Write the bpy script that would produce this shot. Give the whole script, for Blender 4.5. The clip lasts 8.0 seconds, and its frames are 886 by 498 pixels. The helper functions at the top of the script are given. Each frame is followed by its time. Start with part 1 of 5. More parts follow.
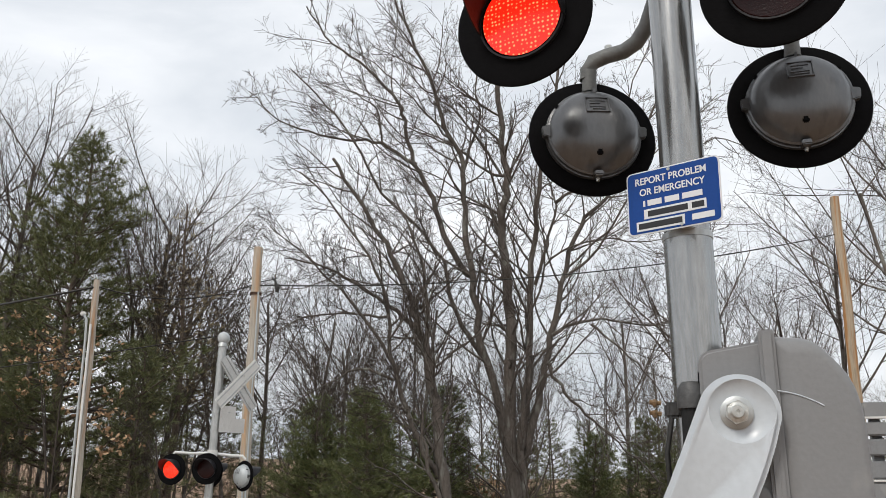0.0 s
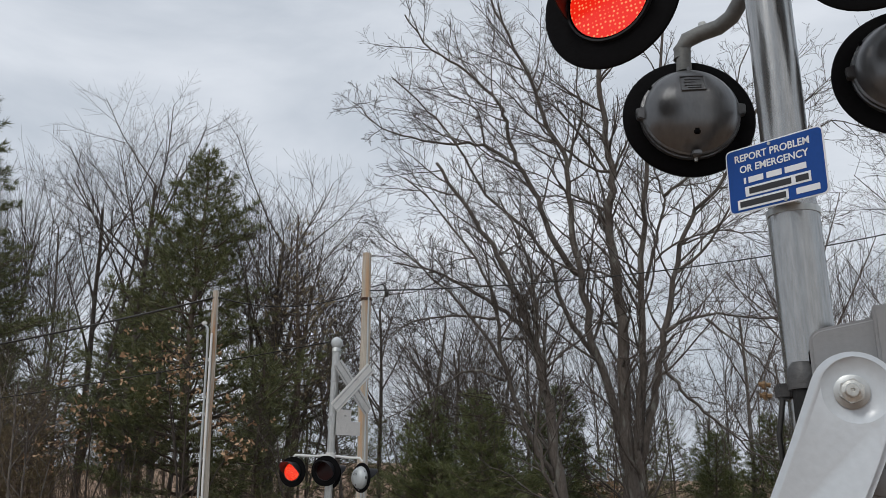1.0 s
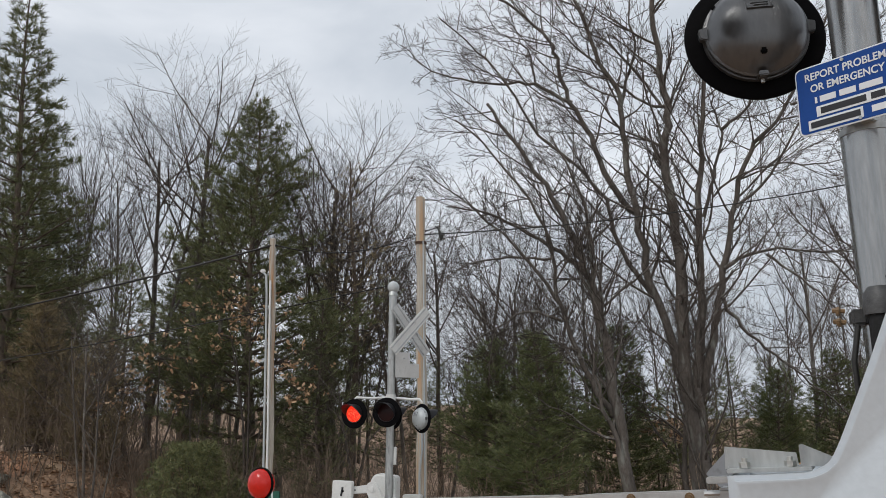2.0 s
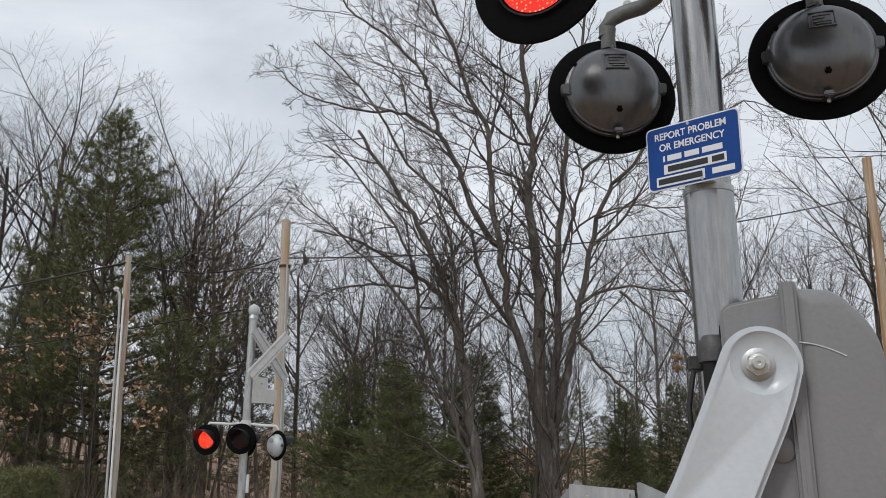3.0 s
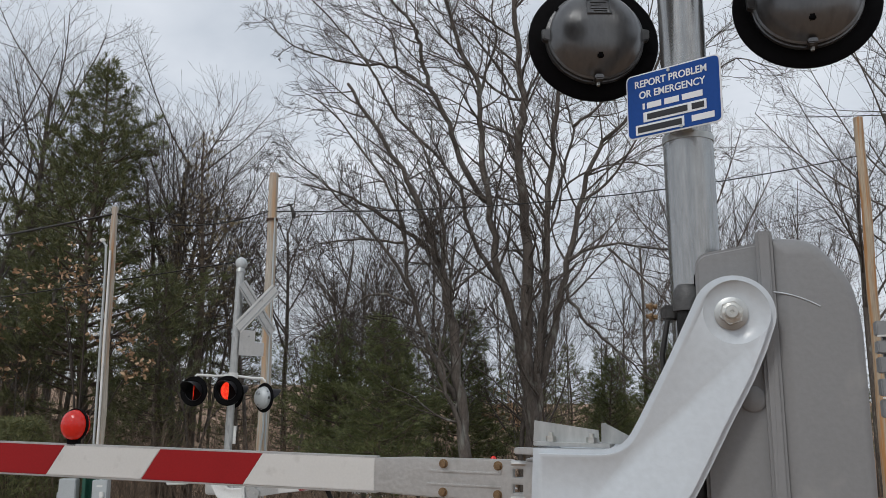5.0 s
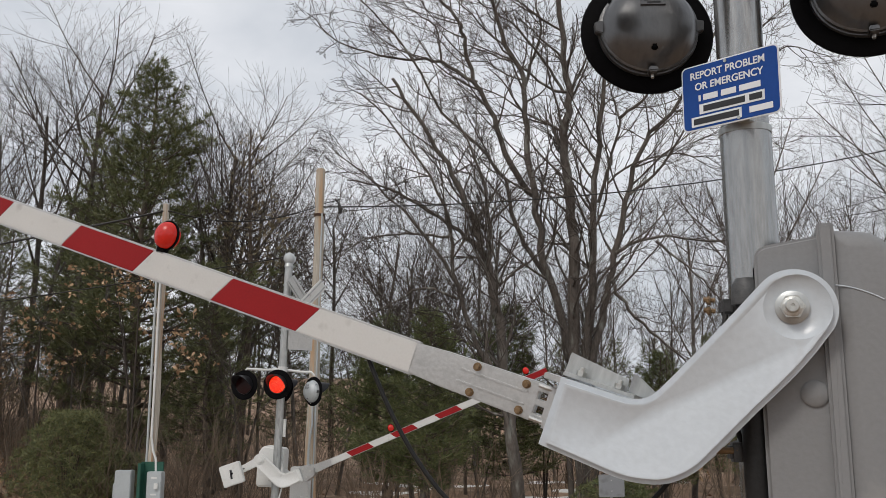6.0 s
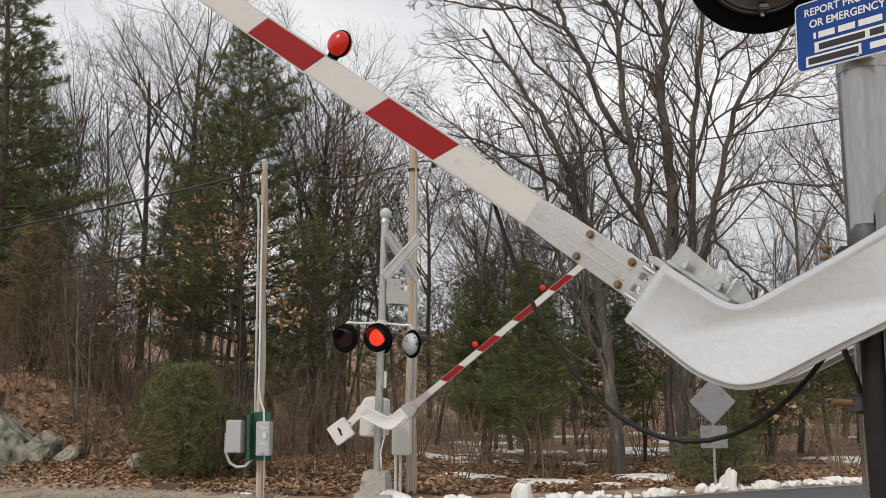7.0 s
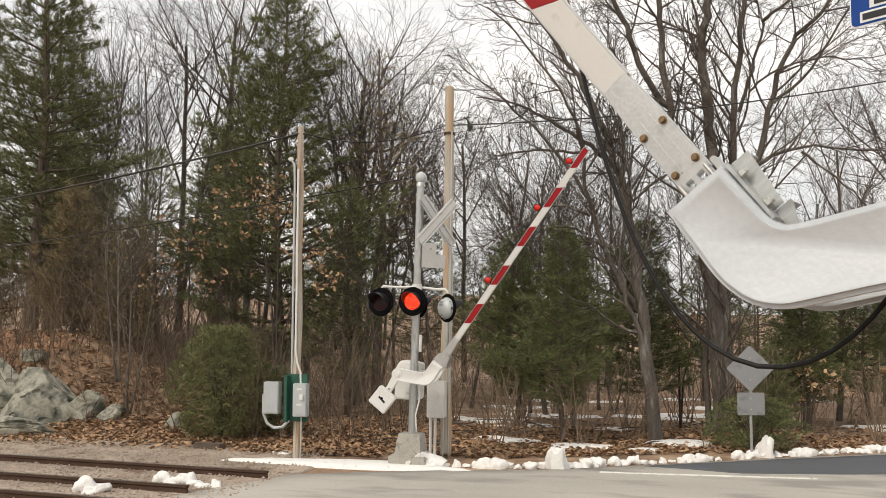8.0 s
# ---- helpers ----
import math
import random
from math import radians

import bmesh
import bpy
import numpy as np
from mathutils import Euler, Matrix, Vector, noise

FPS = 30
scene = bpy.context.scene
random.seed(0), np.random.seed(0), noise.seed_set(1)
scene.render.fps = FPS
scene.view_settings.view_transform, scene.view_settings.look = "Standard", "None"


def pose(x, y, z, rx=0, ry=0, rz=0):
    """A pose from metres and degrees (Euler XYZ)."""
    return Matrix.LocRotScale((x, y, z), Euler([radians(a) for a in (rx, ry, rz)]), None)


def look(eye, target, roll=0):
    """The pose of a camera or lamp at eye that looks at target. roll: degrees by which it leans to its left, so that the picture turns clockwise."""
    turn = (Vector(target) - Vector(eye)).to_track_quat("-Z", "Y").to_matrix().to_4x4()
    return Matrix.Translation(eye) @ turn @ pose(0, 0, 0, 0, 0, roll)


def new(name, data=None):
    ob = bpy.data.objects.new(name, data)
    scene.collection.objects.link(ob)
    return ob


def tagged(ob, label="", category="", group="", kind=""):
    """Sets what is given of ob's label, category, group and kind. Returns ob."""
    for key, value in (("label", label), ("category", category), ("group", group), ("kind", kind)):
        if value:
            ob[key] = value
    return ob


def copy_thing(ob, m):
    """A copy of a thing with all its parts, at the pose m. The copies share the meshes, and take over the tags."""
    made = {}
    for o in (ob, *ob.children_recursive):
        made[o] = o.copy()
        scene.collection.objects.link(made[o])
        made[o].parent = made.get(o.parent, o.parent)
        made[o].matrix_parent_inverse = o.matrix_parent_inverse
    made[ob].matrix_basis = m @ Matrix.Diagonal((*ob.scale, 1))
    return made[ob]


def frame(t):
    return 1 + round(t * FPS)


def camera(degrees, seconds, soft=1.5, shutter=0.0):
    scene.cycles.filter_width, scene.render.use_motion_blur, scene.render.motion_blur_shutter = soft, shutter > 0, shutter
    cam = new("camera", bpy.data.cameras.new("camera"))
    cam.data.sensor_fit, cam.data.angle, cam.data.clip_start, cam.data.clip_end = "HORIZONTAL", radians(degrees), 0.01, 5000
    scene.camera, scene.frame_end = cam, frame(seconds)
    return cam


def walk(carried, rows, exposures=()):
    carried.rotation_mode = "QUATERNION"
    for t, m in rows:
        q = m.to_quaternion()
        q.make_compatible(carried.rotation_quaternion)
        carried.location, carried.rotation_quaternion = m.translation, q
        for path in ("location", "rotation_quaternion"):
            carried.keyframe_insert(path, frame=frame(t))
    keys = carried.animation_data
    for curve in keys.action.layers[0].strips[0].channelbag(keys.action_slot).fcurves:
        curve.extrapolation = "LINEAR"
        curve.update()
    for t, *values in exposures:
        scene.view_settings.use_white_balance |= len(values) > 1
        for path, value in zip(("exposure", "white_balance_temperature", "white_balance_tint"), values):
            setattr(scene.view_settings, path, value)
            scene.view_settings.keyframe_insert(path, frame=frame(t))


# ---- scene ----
cam = camera(53.3, 8.0, 0.6)
PATH = [
    (0, (0.019, 0.215, 2.191), (-0.004, 2.145, 2.712), -0.1),
    (0.5, (0.057, 0.212, 2.163), (-0.177, 2.13, 2.678), 1.2),
    (1, (0.063, 0.218, 2.138), (-0.204, 2.128, 2.668), -0.5),
    (1.2, (0.064, 0.212, 2.132), (-0.233, 2.123, 2.642), -0.7),
    (2.3, (0.027, 0.275, 2.112), (-0.373, 2.194, 2.51), -1.4),
    (2.5, (0.031, 0.253, 2.114), (-0.282, 2.186, 2.521), -1.4),
    (3, (0.047, 0.206, 2.143), (-0.041, 2.15, 2.603), -0.7),
    (3.5, (0.053, 0.197, 2.151), (0.04, 2.138, 2.635), -0.5),
    (4, (0.056, 0.218, 2.145), (0.026, 2.164, 2.606), -0.5),
    (4.5, (0.073, 0.249, 2.119), (0.016, 2.207, 2.524), -0.5),
    (4.7, (0.092, 0.252, 2.116), (0.031, 2.214, 2.5), -0.3),
    (5.8, (0.108, 0.246, 2.116), (-0.027, 2.21, 2.468), -0.2),
    (6, (0.067, 0.239, 2.118), (-0.103, 2.2, 2.469), -0.1),
    (6.5, (0.026, 0.24, 2.126), (-0.273, 2.192, 2.444), -0.3),
    (7, (0.033, 0.239, 2.121), (-0.348, 2.186, 2.367), -0.4),
    (7.5, (0.042, 0.273, 2.128), (-0.411, 2.211, 2.309), -0.3),
    (8, (0.02, 0.28, 2.117), (-0.441, 2.218, 2.284), 0.1),
]
walk(cam, [(t, look(eye, target, roll)) for t, eye, target, roll in PATH],
     [(0, 0.36, 6550, 10), (0.1, 0.18, 6450, 10), (0.25, -0.02, 6350, 10), (1.1, -0.05, 6250, 10), (2.5, 0.08, 6350, 10), (4.7, -0.03, 6200, 10), (5.8, 0.06, 6500, 11), (6.5, 0.14, 6650, 12), (7.2, 0.38, 7000, 12), (8.0, 0.57, 7250, 11)])

# ---------------------------------------------------------------- sky and light
world = bpy.data.worlds.new("overcast_sky")
scene.world = world
world.use_nodes = True
wt = world.node_tree
wbg = wt.nodes["Background"]
sky = wt.nodes.new("ShaderNodeTexSky")
sky.sky_type = "NISHITA"
sky.sun_disc = False
sky.sun_elevation = radians(38)
sky.sun_rotation = radians(150)
sky.air_density, sky.dust_density = 1.4, 3.0
coord = wt.nodes.new("ShaderNodeTexCoord")
mapping = wt.nodes.new("ShaderNodeMapping")
mapping.inputs["Scale"].default_value = (1.0, 1.0, 2.6)
clouds = wt.nodes.new("ShaderNodeTexNoise")
clouds.inputs["Scale"].default_value = 2.3
clouds.inputs["Detail"].default_value = 7.0
clouds.inputs["Roughness"].default_value = 0.52
clouds.inputs["Distortion"].default_value = 0.35
ramp = wt.nodes.new("ShaderNodeValToRGB")
ramp.color_ramp.elements[0].position, ramp.color_ramp.elements[0].color = 0.34, (0.50, 0.545, 0.60, 1)
ramp.color_ramp.elements[1].position, ramp.color_ramp.elements[1].color = 0.66, (0.86, 0.88, 0.91, 1)
veil = wt.nodes.new("ShaderNodeMixRGB")
veil.inputs[0].default_value = 0.93
tone = wt.nodes.new("ShaderNodeMixRGB")
tone.blend_type = "MULTIPLY"
tone.inputs[0].default_value = 1.0
tone.inputs[2].default_value = (0.11, 0.11, 0.11, 1)
wt.links.new(coord.outputs["Generated"], mapping.inputs[0])
wt.links.new(mapping.outputs[0], clouds.inputs["Vector"])
wt.links.new(clouds.outputs["Fac"], ramp.inputs[0])
wt.links.new(sky.outputs[0], tone.inputs[1])
wt.links.new(tone.outputs[0], veil.inputs[1])
wt.links.new(ramp.outputs[0], veil.inputs[2])
wt.links.new(veil.outputs[0], wbg.inputs["Color"])
wbg.inputs["Strength"].default_value = 0.98

sun = new("sun", bpy.data.lights.new("sun", "SUN"))
sun.data.energy, sun.data.angle, sun.data.color = 1.25, radians(14), (1.0, 0.95, 0.88)
sun.matrix_basis = look((-12, -20, 24), (0, 0, 0))


# ---------------------------------------------------------------- materials
def surface(name, colour, rough=0.6, metal=0.0, grain=30.0, vary=0.25, bump=0.2, coarse=2.0, stain=None, stain_at=0.62, per_object=0.0, stretch=(1, 1, 1)):
    """Two scales of colour change, a stain of its own colour, and fine relief."""
    m = bpy.data.materials.new(name)
    m.use_nodes = True
    t = m.node_tree
    b = t.nodes["Principled BSDF"]
    b.inputs["Roughness"].default_value, b.inputs["Metallic"].default_value = rough, metal
    tc = t.nodes.new("ShaderNodeTexCoord")
    mp = t.nodes.new("ShaderNodeMapping")
    mp.inputs["Scale"].default_value = stretch
    t.links.new(tc.outputs["Object"], mp.inputs[0])
    fine, wide = t.nodes.new("ShaderNodeTexNoise"), t.nodes.new("ShaderNodeTexNoise")
    for n, s, d in ((fine, grain, 4), (wide, coarse, 5)):
        n.inputs["Scale"].default_value, n.inputs["Detail"].default_value = s, d
        t.links.new(mp.outputs[0], n.inputs["Vector"])
    mix = t.nodes.new("ShaderNodeMixRGB")
    mix.inputs[1].default_value = (*[c * (1 - vary) for c in colour], 1)
    mix.inputs[2].default_value = (*[min(1, c * (1 + vary)) for c in colour], 1)
    add = t.nodes.new("ShaderNodeMath")
    add.operation = "MULTIPLY_ADD"
    add.inputs[1].default_value = 0.5
    half = t.nodes.new("ShaderNodeMath")
    half.operation = "MULTIPLY"
    half.inputs[1].default_value = 0.5
    t.links.new(wide.outputs["Fac"], half.inputs[0])
    t.links.new(fine.outputs["Fac"], add.inputs[0])
    t.links.new(half.outputs[0], add.inputs[2])
    spread = t.nodes.new("ShaderNodeMapRange")
    spread.inputs["From Min"].default_value, spread.inputs["From Max"].default_value = 0.32, 0.68
    t.links.new(add.outputs[0], spread.inputs["Value"])
    t.links.new(spread.outputs[0], mix.inputs[0])
    last = mix
    if stain:
        spot = t.nodes.new("ShaderNodeTexNoise")
        spot.inputs["Scale"].default_value, spot.inputs["Detail"].default_value = coarse * 2.3, 7
        t.links.new(mp.outputs[0], spot.inputs["Vector"])
        edge = t.nodes.new("ShaderNodeMapRange")
        edge.inputs["From Min"].default_value, edge.inputs["From Max"].default_value = stain_at - 0.05, stain_at + 0.09
        t.links.new(spot.outputs["Fac"], edge.inputs["Value"])
        over = t.nodes.new("ShaderNodeMixRGB")
        over.inputs[2].default_value = (*stain, 1)
        t.links.new(edge.outputs[0], over.inputs[0])
        t.links.new(last.outputs[0], over.inputs[1])
        last = over
    if per_object:
        info = t.nodes.new("ShaderNodeObjectInfo")
        rng = t.nodes.new("ShaderNodeMapRange")
        rng.inputs["To Min"].default_value, rng.inputs["To Max"].default_value = 1 - per_object, 1 + per_object
        t.links.new(info.outputs["Random"], rng.inputs["Value"])
        hsv = t.nodes.new("ShaderNodeHueSaturation")
        t.links.new(rng.outputs[0], hsv.inputs["Value"])
        t.links.new(last.outputs[0], hsv.inputs["Color"])
        last = hsv
    t.links.new(last.outputs[0], b.inputs["Base Color"])
    if bump:
        bm = t.nodes.new("ShaderNodeBump")
        bm.inputs["Strength"].default_value, bm.inputs["Distance"].default_value = bump, 0.02
        t.links.new(fine.outputs["Fac"], bm.inputs["Height"])
        t.links.new(bm.outputs[0], b.inputs["Normal"])
    return m


def island_leaf(name, dark, light, rough=0.6, through_light=0.0):
    """Leaves or needles whose colour changes from piece to piece."""
    m = bpy.data.materials.new(name)
    m.use_nodes = True
    t = m.node_tree
    b = t.nodes["Principled BSDF"]
    geo = t.nodes.new("ShaderNodeNewGeometry")
    mix = t.nodes.new("ShaderNodeMixRGB")
    mix.inputs[1].default_value, mix.inputs[2].default_value = (*dark, 1), (*light, 1)
    t.links.new(geo.outputs["Random Per Island"], mix.inputs[0])
    t.links.new(mix.outputs[0], b.inputs["Base Color"])
    b.inputs["Roughness"].default_value = rough
    return m


def led_glow():
    """A lens of small bright red diodes."""
    m = bpy.data.materials.new("lit_red_lens")
    m.use_nodes = True
    t = m.node_tree
    b = t.nodes["Principled BSDF"]
    tc = t.nodes.new("ShaderNodeTexCoord")
    vor = t.nodes.new("ShaderNodeTexVoronoi")
    vor.inputs["Scale"].default_value = 62.0
    vor.inputs["Randomness"].default_value = 0.35
    r = t.nodes.new("ShaderNodeValToRGB")
    r.color_ramp.elements[0].position, r.color_ramp.elements[0].color = 0.08, (1.0, 0.32, 0.12, 1)
    r.color_ramp.elements[1].position, r.color_ramp.elements[1].color = 0.34, (0.72, 0.014, 0.004, 1)
    flat_map = t.nodes.new("ShaderNodeMapping")
    flat_map.inputs["Scale"].default_value = (1, 0, 1)
    t.links.new(tc.outputs["Object"], flat_map.inputs[0])
    t.links.new(flat_map.outputs[0], vor.inputs["Vector"])
    t.links.new(vor.outputs["Distance"], r.inputs[0])
    t.links.new(r.outputs[0], b.inputs["Emission Color"])
    b.inputs["Emission Strength"].default_value = 1.2
    b.inputs["Base Color"].default_value = (0.10, 0.004, 0.004, 1)
    b.inputs["Roughness"].default_value = 0.25
    return m


GALV = surface("galvanised_steel", (0.46, 0.475, 0.47), 0.42, 0.75, 55, 0.18, 0.06, 5, (0.30, 0.31, 0.31), 0.6, stretch=(1, 1, 0.25))
ALU = surface("dull_aluminium", (0.50, 0.50, 0.49), 0.38, 0.75, 70, 0.12, 0.05, 6, (0.42, 0.42, 0.41), 0.62)
MAST = surface("brushed_aluminium_pipe", (0.335, 0.335, 0.33), 0.24, 0.9, 40, 0.16, 0.03, 3, (0.40, 0.41, 0.41), 0.62, stretch=(3, 3, 0.35))
GREYPAINT = surface("light_grey_paint", (0.53, 0.57, 0.605), 0.28, 0.0, 45, 0.06, 0.05, 3, (0.47, 0.48, 0.495), 0.68)
COVER = surface("grey_cover_paint", (0.215, 0.218, 0.222), 0.55, 0.0, 60, 0.06, 0.05, 2.5, (0.27, 0.27, 0.265), 0.64)
WHITEPAINT = surface("weathered_white_paint", (0.66, 0.66, 0.64), 0.5, 0.0, 40, 0.08, 0.06, 4, (0.42, 0.40, 0.36), 0.68)
SHEETWHITE = surface("white_reflective_sheet", (0.58, 0.575, 0.555), 0.42, 0.0, 120, 0.05, 0.03, 5, (0.45, 0.44, 0.42), 0.66)
SHEETRED = surface("red_reflective_sheet", (0.27, 0.007, 0.009), 0.55, 0.0, 120, 0.10, 0.03, 5)
BLACK = surface("matt_black_paint", (0.0035, 0.0035, 0.004), 0.85, 0.0, 60, 0.3, 0.08, 5)
HOODBLACK = surface("black_hood", (0.016, 0.016, 0.018), 0.4, 0.0, 60, 0.3, 0.05, 5)
DOME = surface("grey_lamp_housing", (0.135, 0.137, 0.14), 0.31, 0.62, 50, 0.10, 0.05, 5, (0.105, 0.106, 0.108), 0.58, stretch=(1.6, 1, 0.7))
CASTGREY = surface("cast_grey_pipe", (0.17, 0.175, 0.17), 0.6, 0.3, 60, 0.2, 0.15, 8)
CASTDARK = surface("dark_cast_clamp", (0.075, 0.075, 0.075), 0.55, 0.3, 60, 0.25, 0.15, 8)
RUBBER = surface("black_rubber", (0.014, 0.014, 0.014), 0.5, 0.0, 80, 0.3, 0.1, 6)
BLUE = surface("blue_sign_sheet", (0.006, 0.055, 0.26), 0.5, 0.0, 90, 0.08, 0.02, 4)
SIGNWHITE = surface("white_sign_ink", (0.72, 0.74, 0.76), 0.45, 0.0, 90, 0.03, 0.0, 4)
SIGNDARK = surface("dark_sign_ink", (0.015, 0.016, 0.02), 0.5, 0.0, 90, 0.1, 0.0, 4)
BRASS = surface("rusted_bolt", (0.20, 0.13, 0.07), 0.5, 0.6, 90, 0.4, 0.2, 20)
ZINC = surface("zinc_bolt", (0.55, 0.55, 0.52), 0.35, 0.85, 90, 0.2, 0.1, 20)
LIT = led_glow()
DARKLENS = surface("unlit_red_lens", (0.020, 0.003, 0.003), 0.3, 0.0, 160, 0.4, 0.15, 8)
REDLENS = surface("red_arm_lamp", (0.40, 0.012, 0.008), 0.25, 0.0, 60, 0.2, 0.1, 8)
BLACK.node_tree.nodes["Principled BSDF"].inputs["Specular IOR Level"].default_value = 0.1
for m_ in (HOODBLACK, SHEETRED, RUBBER, DARKLENS, BLUE):
    m_.node_tree.nodes["Principled BSDF"].inputs["Specular IOR Level"].default_value = 0.25
b_ = REDLENS.node_tree.nodes["Principled BSDF"]
b_.inputs["Emission Color"].default_value, b_.inputs["Emission Strength"].default_value = (0.9, 0.03, 0.01, 1), 0.14
POLEWOOD = surface("weathered_pole_wood", (0.44, 0.40, 0.34), 0.85, 0.0, 26, 0.3, 0.35, 2.2, (0.38, 0.21, 0.10), 0.55, stretch=(3, 3, 0.12))
TANWOOD = surface("tan_pole_wood", (0.45, 0.41, 0.345), 0.85, 0.0, 26, 0.3, 0.35, 2.2, (0.46, 0.31, 0.19), 0.54, stretch=(3, 3, 0.10))
ORANGEWOOD = surface("orange_pole_wood", (0.40, 0.32, 0.23), 0.85, 0.0, 26, 0.32, 0.35, 2.2, (0.40, 0.20, 0.075), 0.52, stretch=(3, 3, 0.12))
CONCRETE = surface("weathered_concrete", (0.36, 0.345, 0.31), 0.9, 0.0, 40, 0.2, 0.4, 4, (0.22, 0.21, 0.18), 0.6)
GREENBOARD = surface("dark_green_board", (0.012, 0.075, 0.05), 0.6, 0.0, 40, 0.2, 0.1, 4)
METERGREY = surface("meter_box_grey", (0.44, 0.47, 0.48), 0.45, 0.2, 60, 0.08, 0.05, 5)
CABLE = surface("cable_black", (0.02, 0.019, 0.017), 0.55, 0.0, 60, 0.3, 0.1, 6)
BARK = surface("grey_bark", (0.108, 0.092, 0.079), 0.95, 0.0, 22, 0.45, 0.8, 2.2, (0.22, 0.215, 0.19), 0.60, per_object=0.3, stretch=(1, 1, 0.35))
TWIG = surface("twig_bark", (0.070, 0.056, 0.047), 0.95, 0.0, 10, 0.35, 0.0, 1.0, per_object=0.3)
PINEBARK = surface("pine_bark", (0.10, 0.078, 0.062), 0.95, 0.0, 20, 0.4, 0.7, 2, stretch=(1, 1, 0.4), per_object=0.2)
NEEDLE = island_leaf("pine_needles", (0.055, 0.068, 0.028), (0.185, 0.192, 0.078))
NEEDLEBRIGHT = island_leaf("young_pine_needles", (0.052, 0.068, 0.024), (0.175, 0.190, 0.068))
BRUSHTWIG = surface("dry_brush_twigs", (0.185, 0.135, 0.095), 0.95, 0.0, 10, 0.4, 0.0, 1.0, (0.13, 0.10, 0.075), 0.55, per_object=0.3)
TANNEEDLE = island_leaf("dry_pine_needles", (0.105, 0.080, 0.036), (0.30, 0.235, 0.125))
SHRUBLEAF = island_leaf("shrub_leaves", (0.055, 0.068, 0.022), (0.20, 0.20, 0.075))
DEADLEAF = island_leaf("dead_oak_leaves", (0.27, 0.150, 0.075), (0.50, 0.35, 0.21), 0.8)
LITTERLEAF = island_leaf("fallen_leaves", (0.15, 0.080, 0.042), (0.46, 0.30, 0.18), 0.85)
LITTER = surface("leaf_litter_soil", (0.235, 0.150, 0.095), 0.95, 0.0, 9, 0.55, 0.9, 0.5, (0.38, 0.27, 0.18), 0.56)
NEEDLELITTER = surface("pine_needle_litter", (0.31, 0.165, 0.095), 0.95, 0.0, 26, 0.4, 0.7, 1.2, (0.21, 0.125, 0.08), 0.56)
GRAVEL = surface("ballast_gravel", (0.345, 0.280, 0.225), 0.95, 0.0, 22, 0.5, 1.0, 0.9, (0.18, 0.12, 0.085), 0.60)
ASPHALT = surface("worn_asphalt", (0.41, 0.385, 0.345), 0.9, 0.0, 60, 0.22, 0.35, 0.5, (0.27, 0.255, 0.23), 0.57, stretch=(0.5, 1.6, 1))
NEWASPHALT = surface("dark_asphalt", (0.085, 0.09, 0.10), 0.9, 0.0, 90, 0.2, 0.35, 0.6)
LINEWHITE = surface("road_line_paint", (0.68, 0.68, 0.64), 0.7, 0.0, 60, 0.15, 0.1, 6, (0.38, 0.36, 0.33), 0.6)
SNOW = surface("old_snow", (0.76, 0.755, 0.735), 0.7, 0.0, 26, 0.07, 0.5, 3, (0.58, 0.56, 0.52), 0.64)
RUST = surface("rusted_rail", (0.085, 0.050, 0.034), 0.7, 0.5, 60, 0.3, 0.2, 4)
RAILTOP = surface("worn_rail_top", (0.30, 0.27, 0.25), 0.35, 0.8, 60, 0.2, 0.05, 4)
STONE = surface("lichen_granite", (0.30, 0.29, 0.24), 0.9, 0.0, 14, 0.4, 0.8, 1.4, (0.11, 0.115, 0.095), 0.53)
TIMBER = surface("old_timber", (0.10, 0.075, 0.06), 0.9, 0.0, 30, 0.35, 0.5, 3, stretch=(0.3, 2, 2))
SIGNBACK = surface("dull_sign_back", (0.25, 0.255, 0.265), 0.55, 0.2, 60, 0.1, 0.04, 3, (0.20, 0.20, 0.205), 0.6)
SLATGREY = surface("grey_panel", (0.20, 0.205, 0.21), 0.5, 0.1, 50, 0.12, 0.05, 3)


# ---------------------------------------------------------------- mesh helpers
def part(name, bm, material, parent=None, label=""):
    me = bpy.data.meshes.new(name)
    bm.to_mesh(me)
    bm.free()
    me.materials.append(material)
    ob = new(name, me)
    if parent:
        ob.parent = parent
    if label:
        ob["label"] = label
    return ob


def smooth(ob, angle=40):
    me = ob.data
    me.polygons.foreach_set("use_smooth", [True] * len(me.polygons))
    me.set_sharp_from_angle(angle=radians(angle))
    return ob


def raw(name, verts, faces, material, parent=None, smoothed=True):
    me = bpy.data.meshes.new(name)
    me.from_pydata([tuple(v) for v in verts], [], faces)
    me.materials.append(material)
    if smoothed:
        me.polygons.foreach_set("use_smooth", [True] * len(me.polygons))
    ob = new(name, me)
    if parent:
        ob.parent = parent
    return ob


def add_box(bm, c, s, m=None, bevel=0.0):
    tmp = bmesh.new()
    bmesh.ops.create_cube(tmp, size=1)
    bmesh.ops.scale(tmp, vec=s, verts=tmp.verts)
    if bevel:
        bmesh.ops.bevel(tmp, geom=list(tmp.edges), offset=min(bevel, min(s) * 0.3), segments=2, affect="EDGES")
    move = Matrix.Translation(c) if m is None else m @ Matrix.Translation(c)
    bmesh.ops.transform(tmp, matrix=move, verts=tmp.verts)
    me = bpy.data.meshes.new("piece")
    tmp.to_mesh(me)
    tmp.free()
    bm.from_mesh(me)
    bpy.data.meshes.remove(me)


def boxed(c, s, m=None, bevel=0.0):
    bm = bmesh.new()
    add_box(bm, c, s, m, bevel)
    return bm


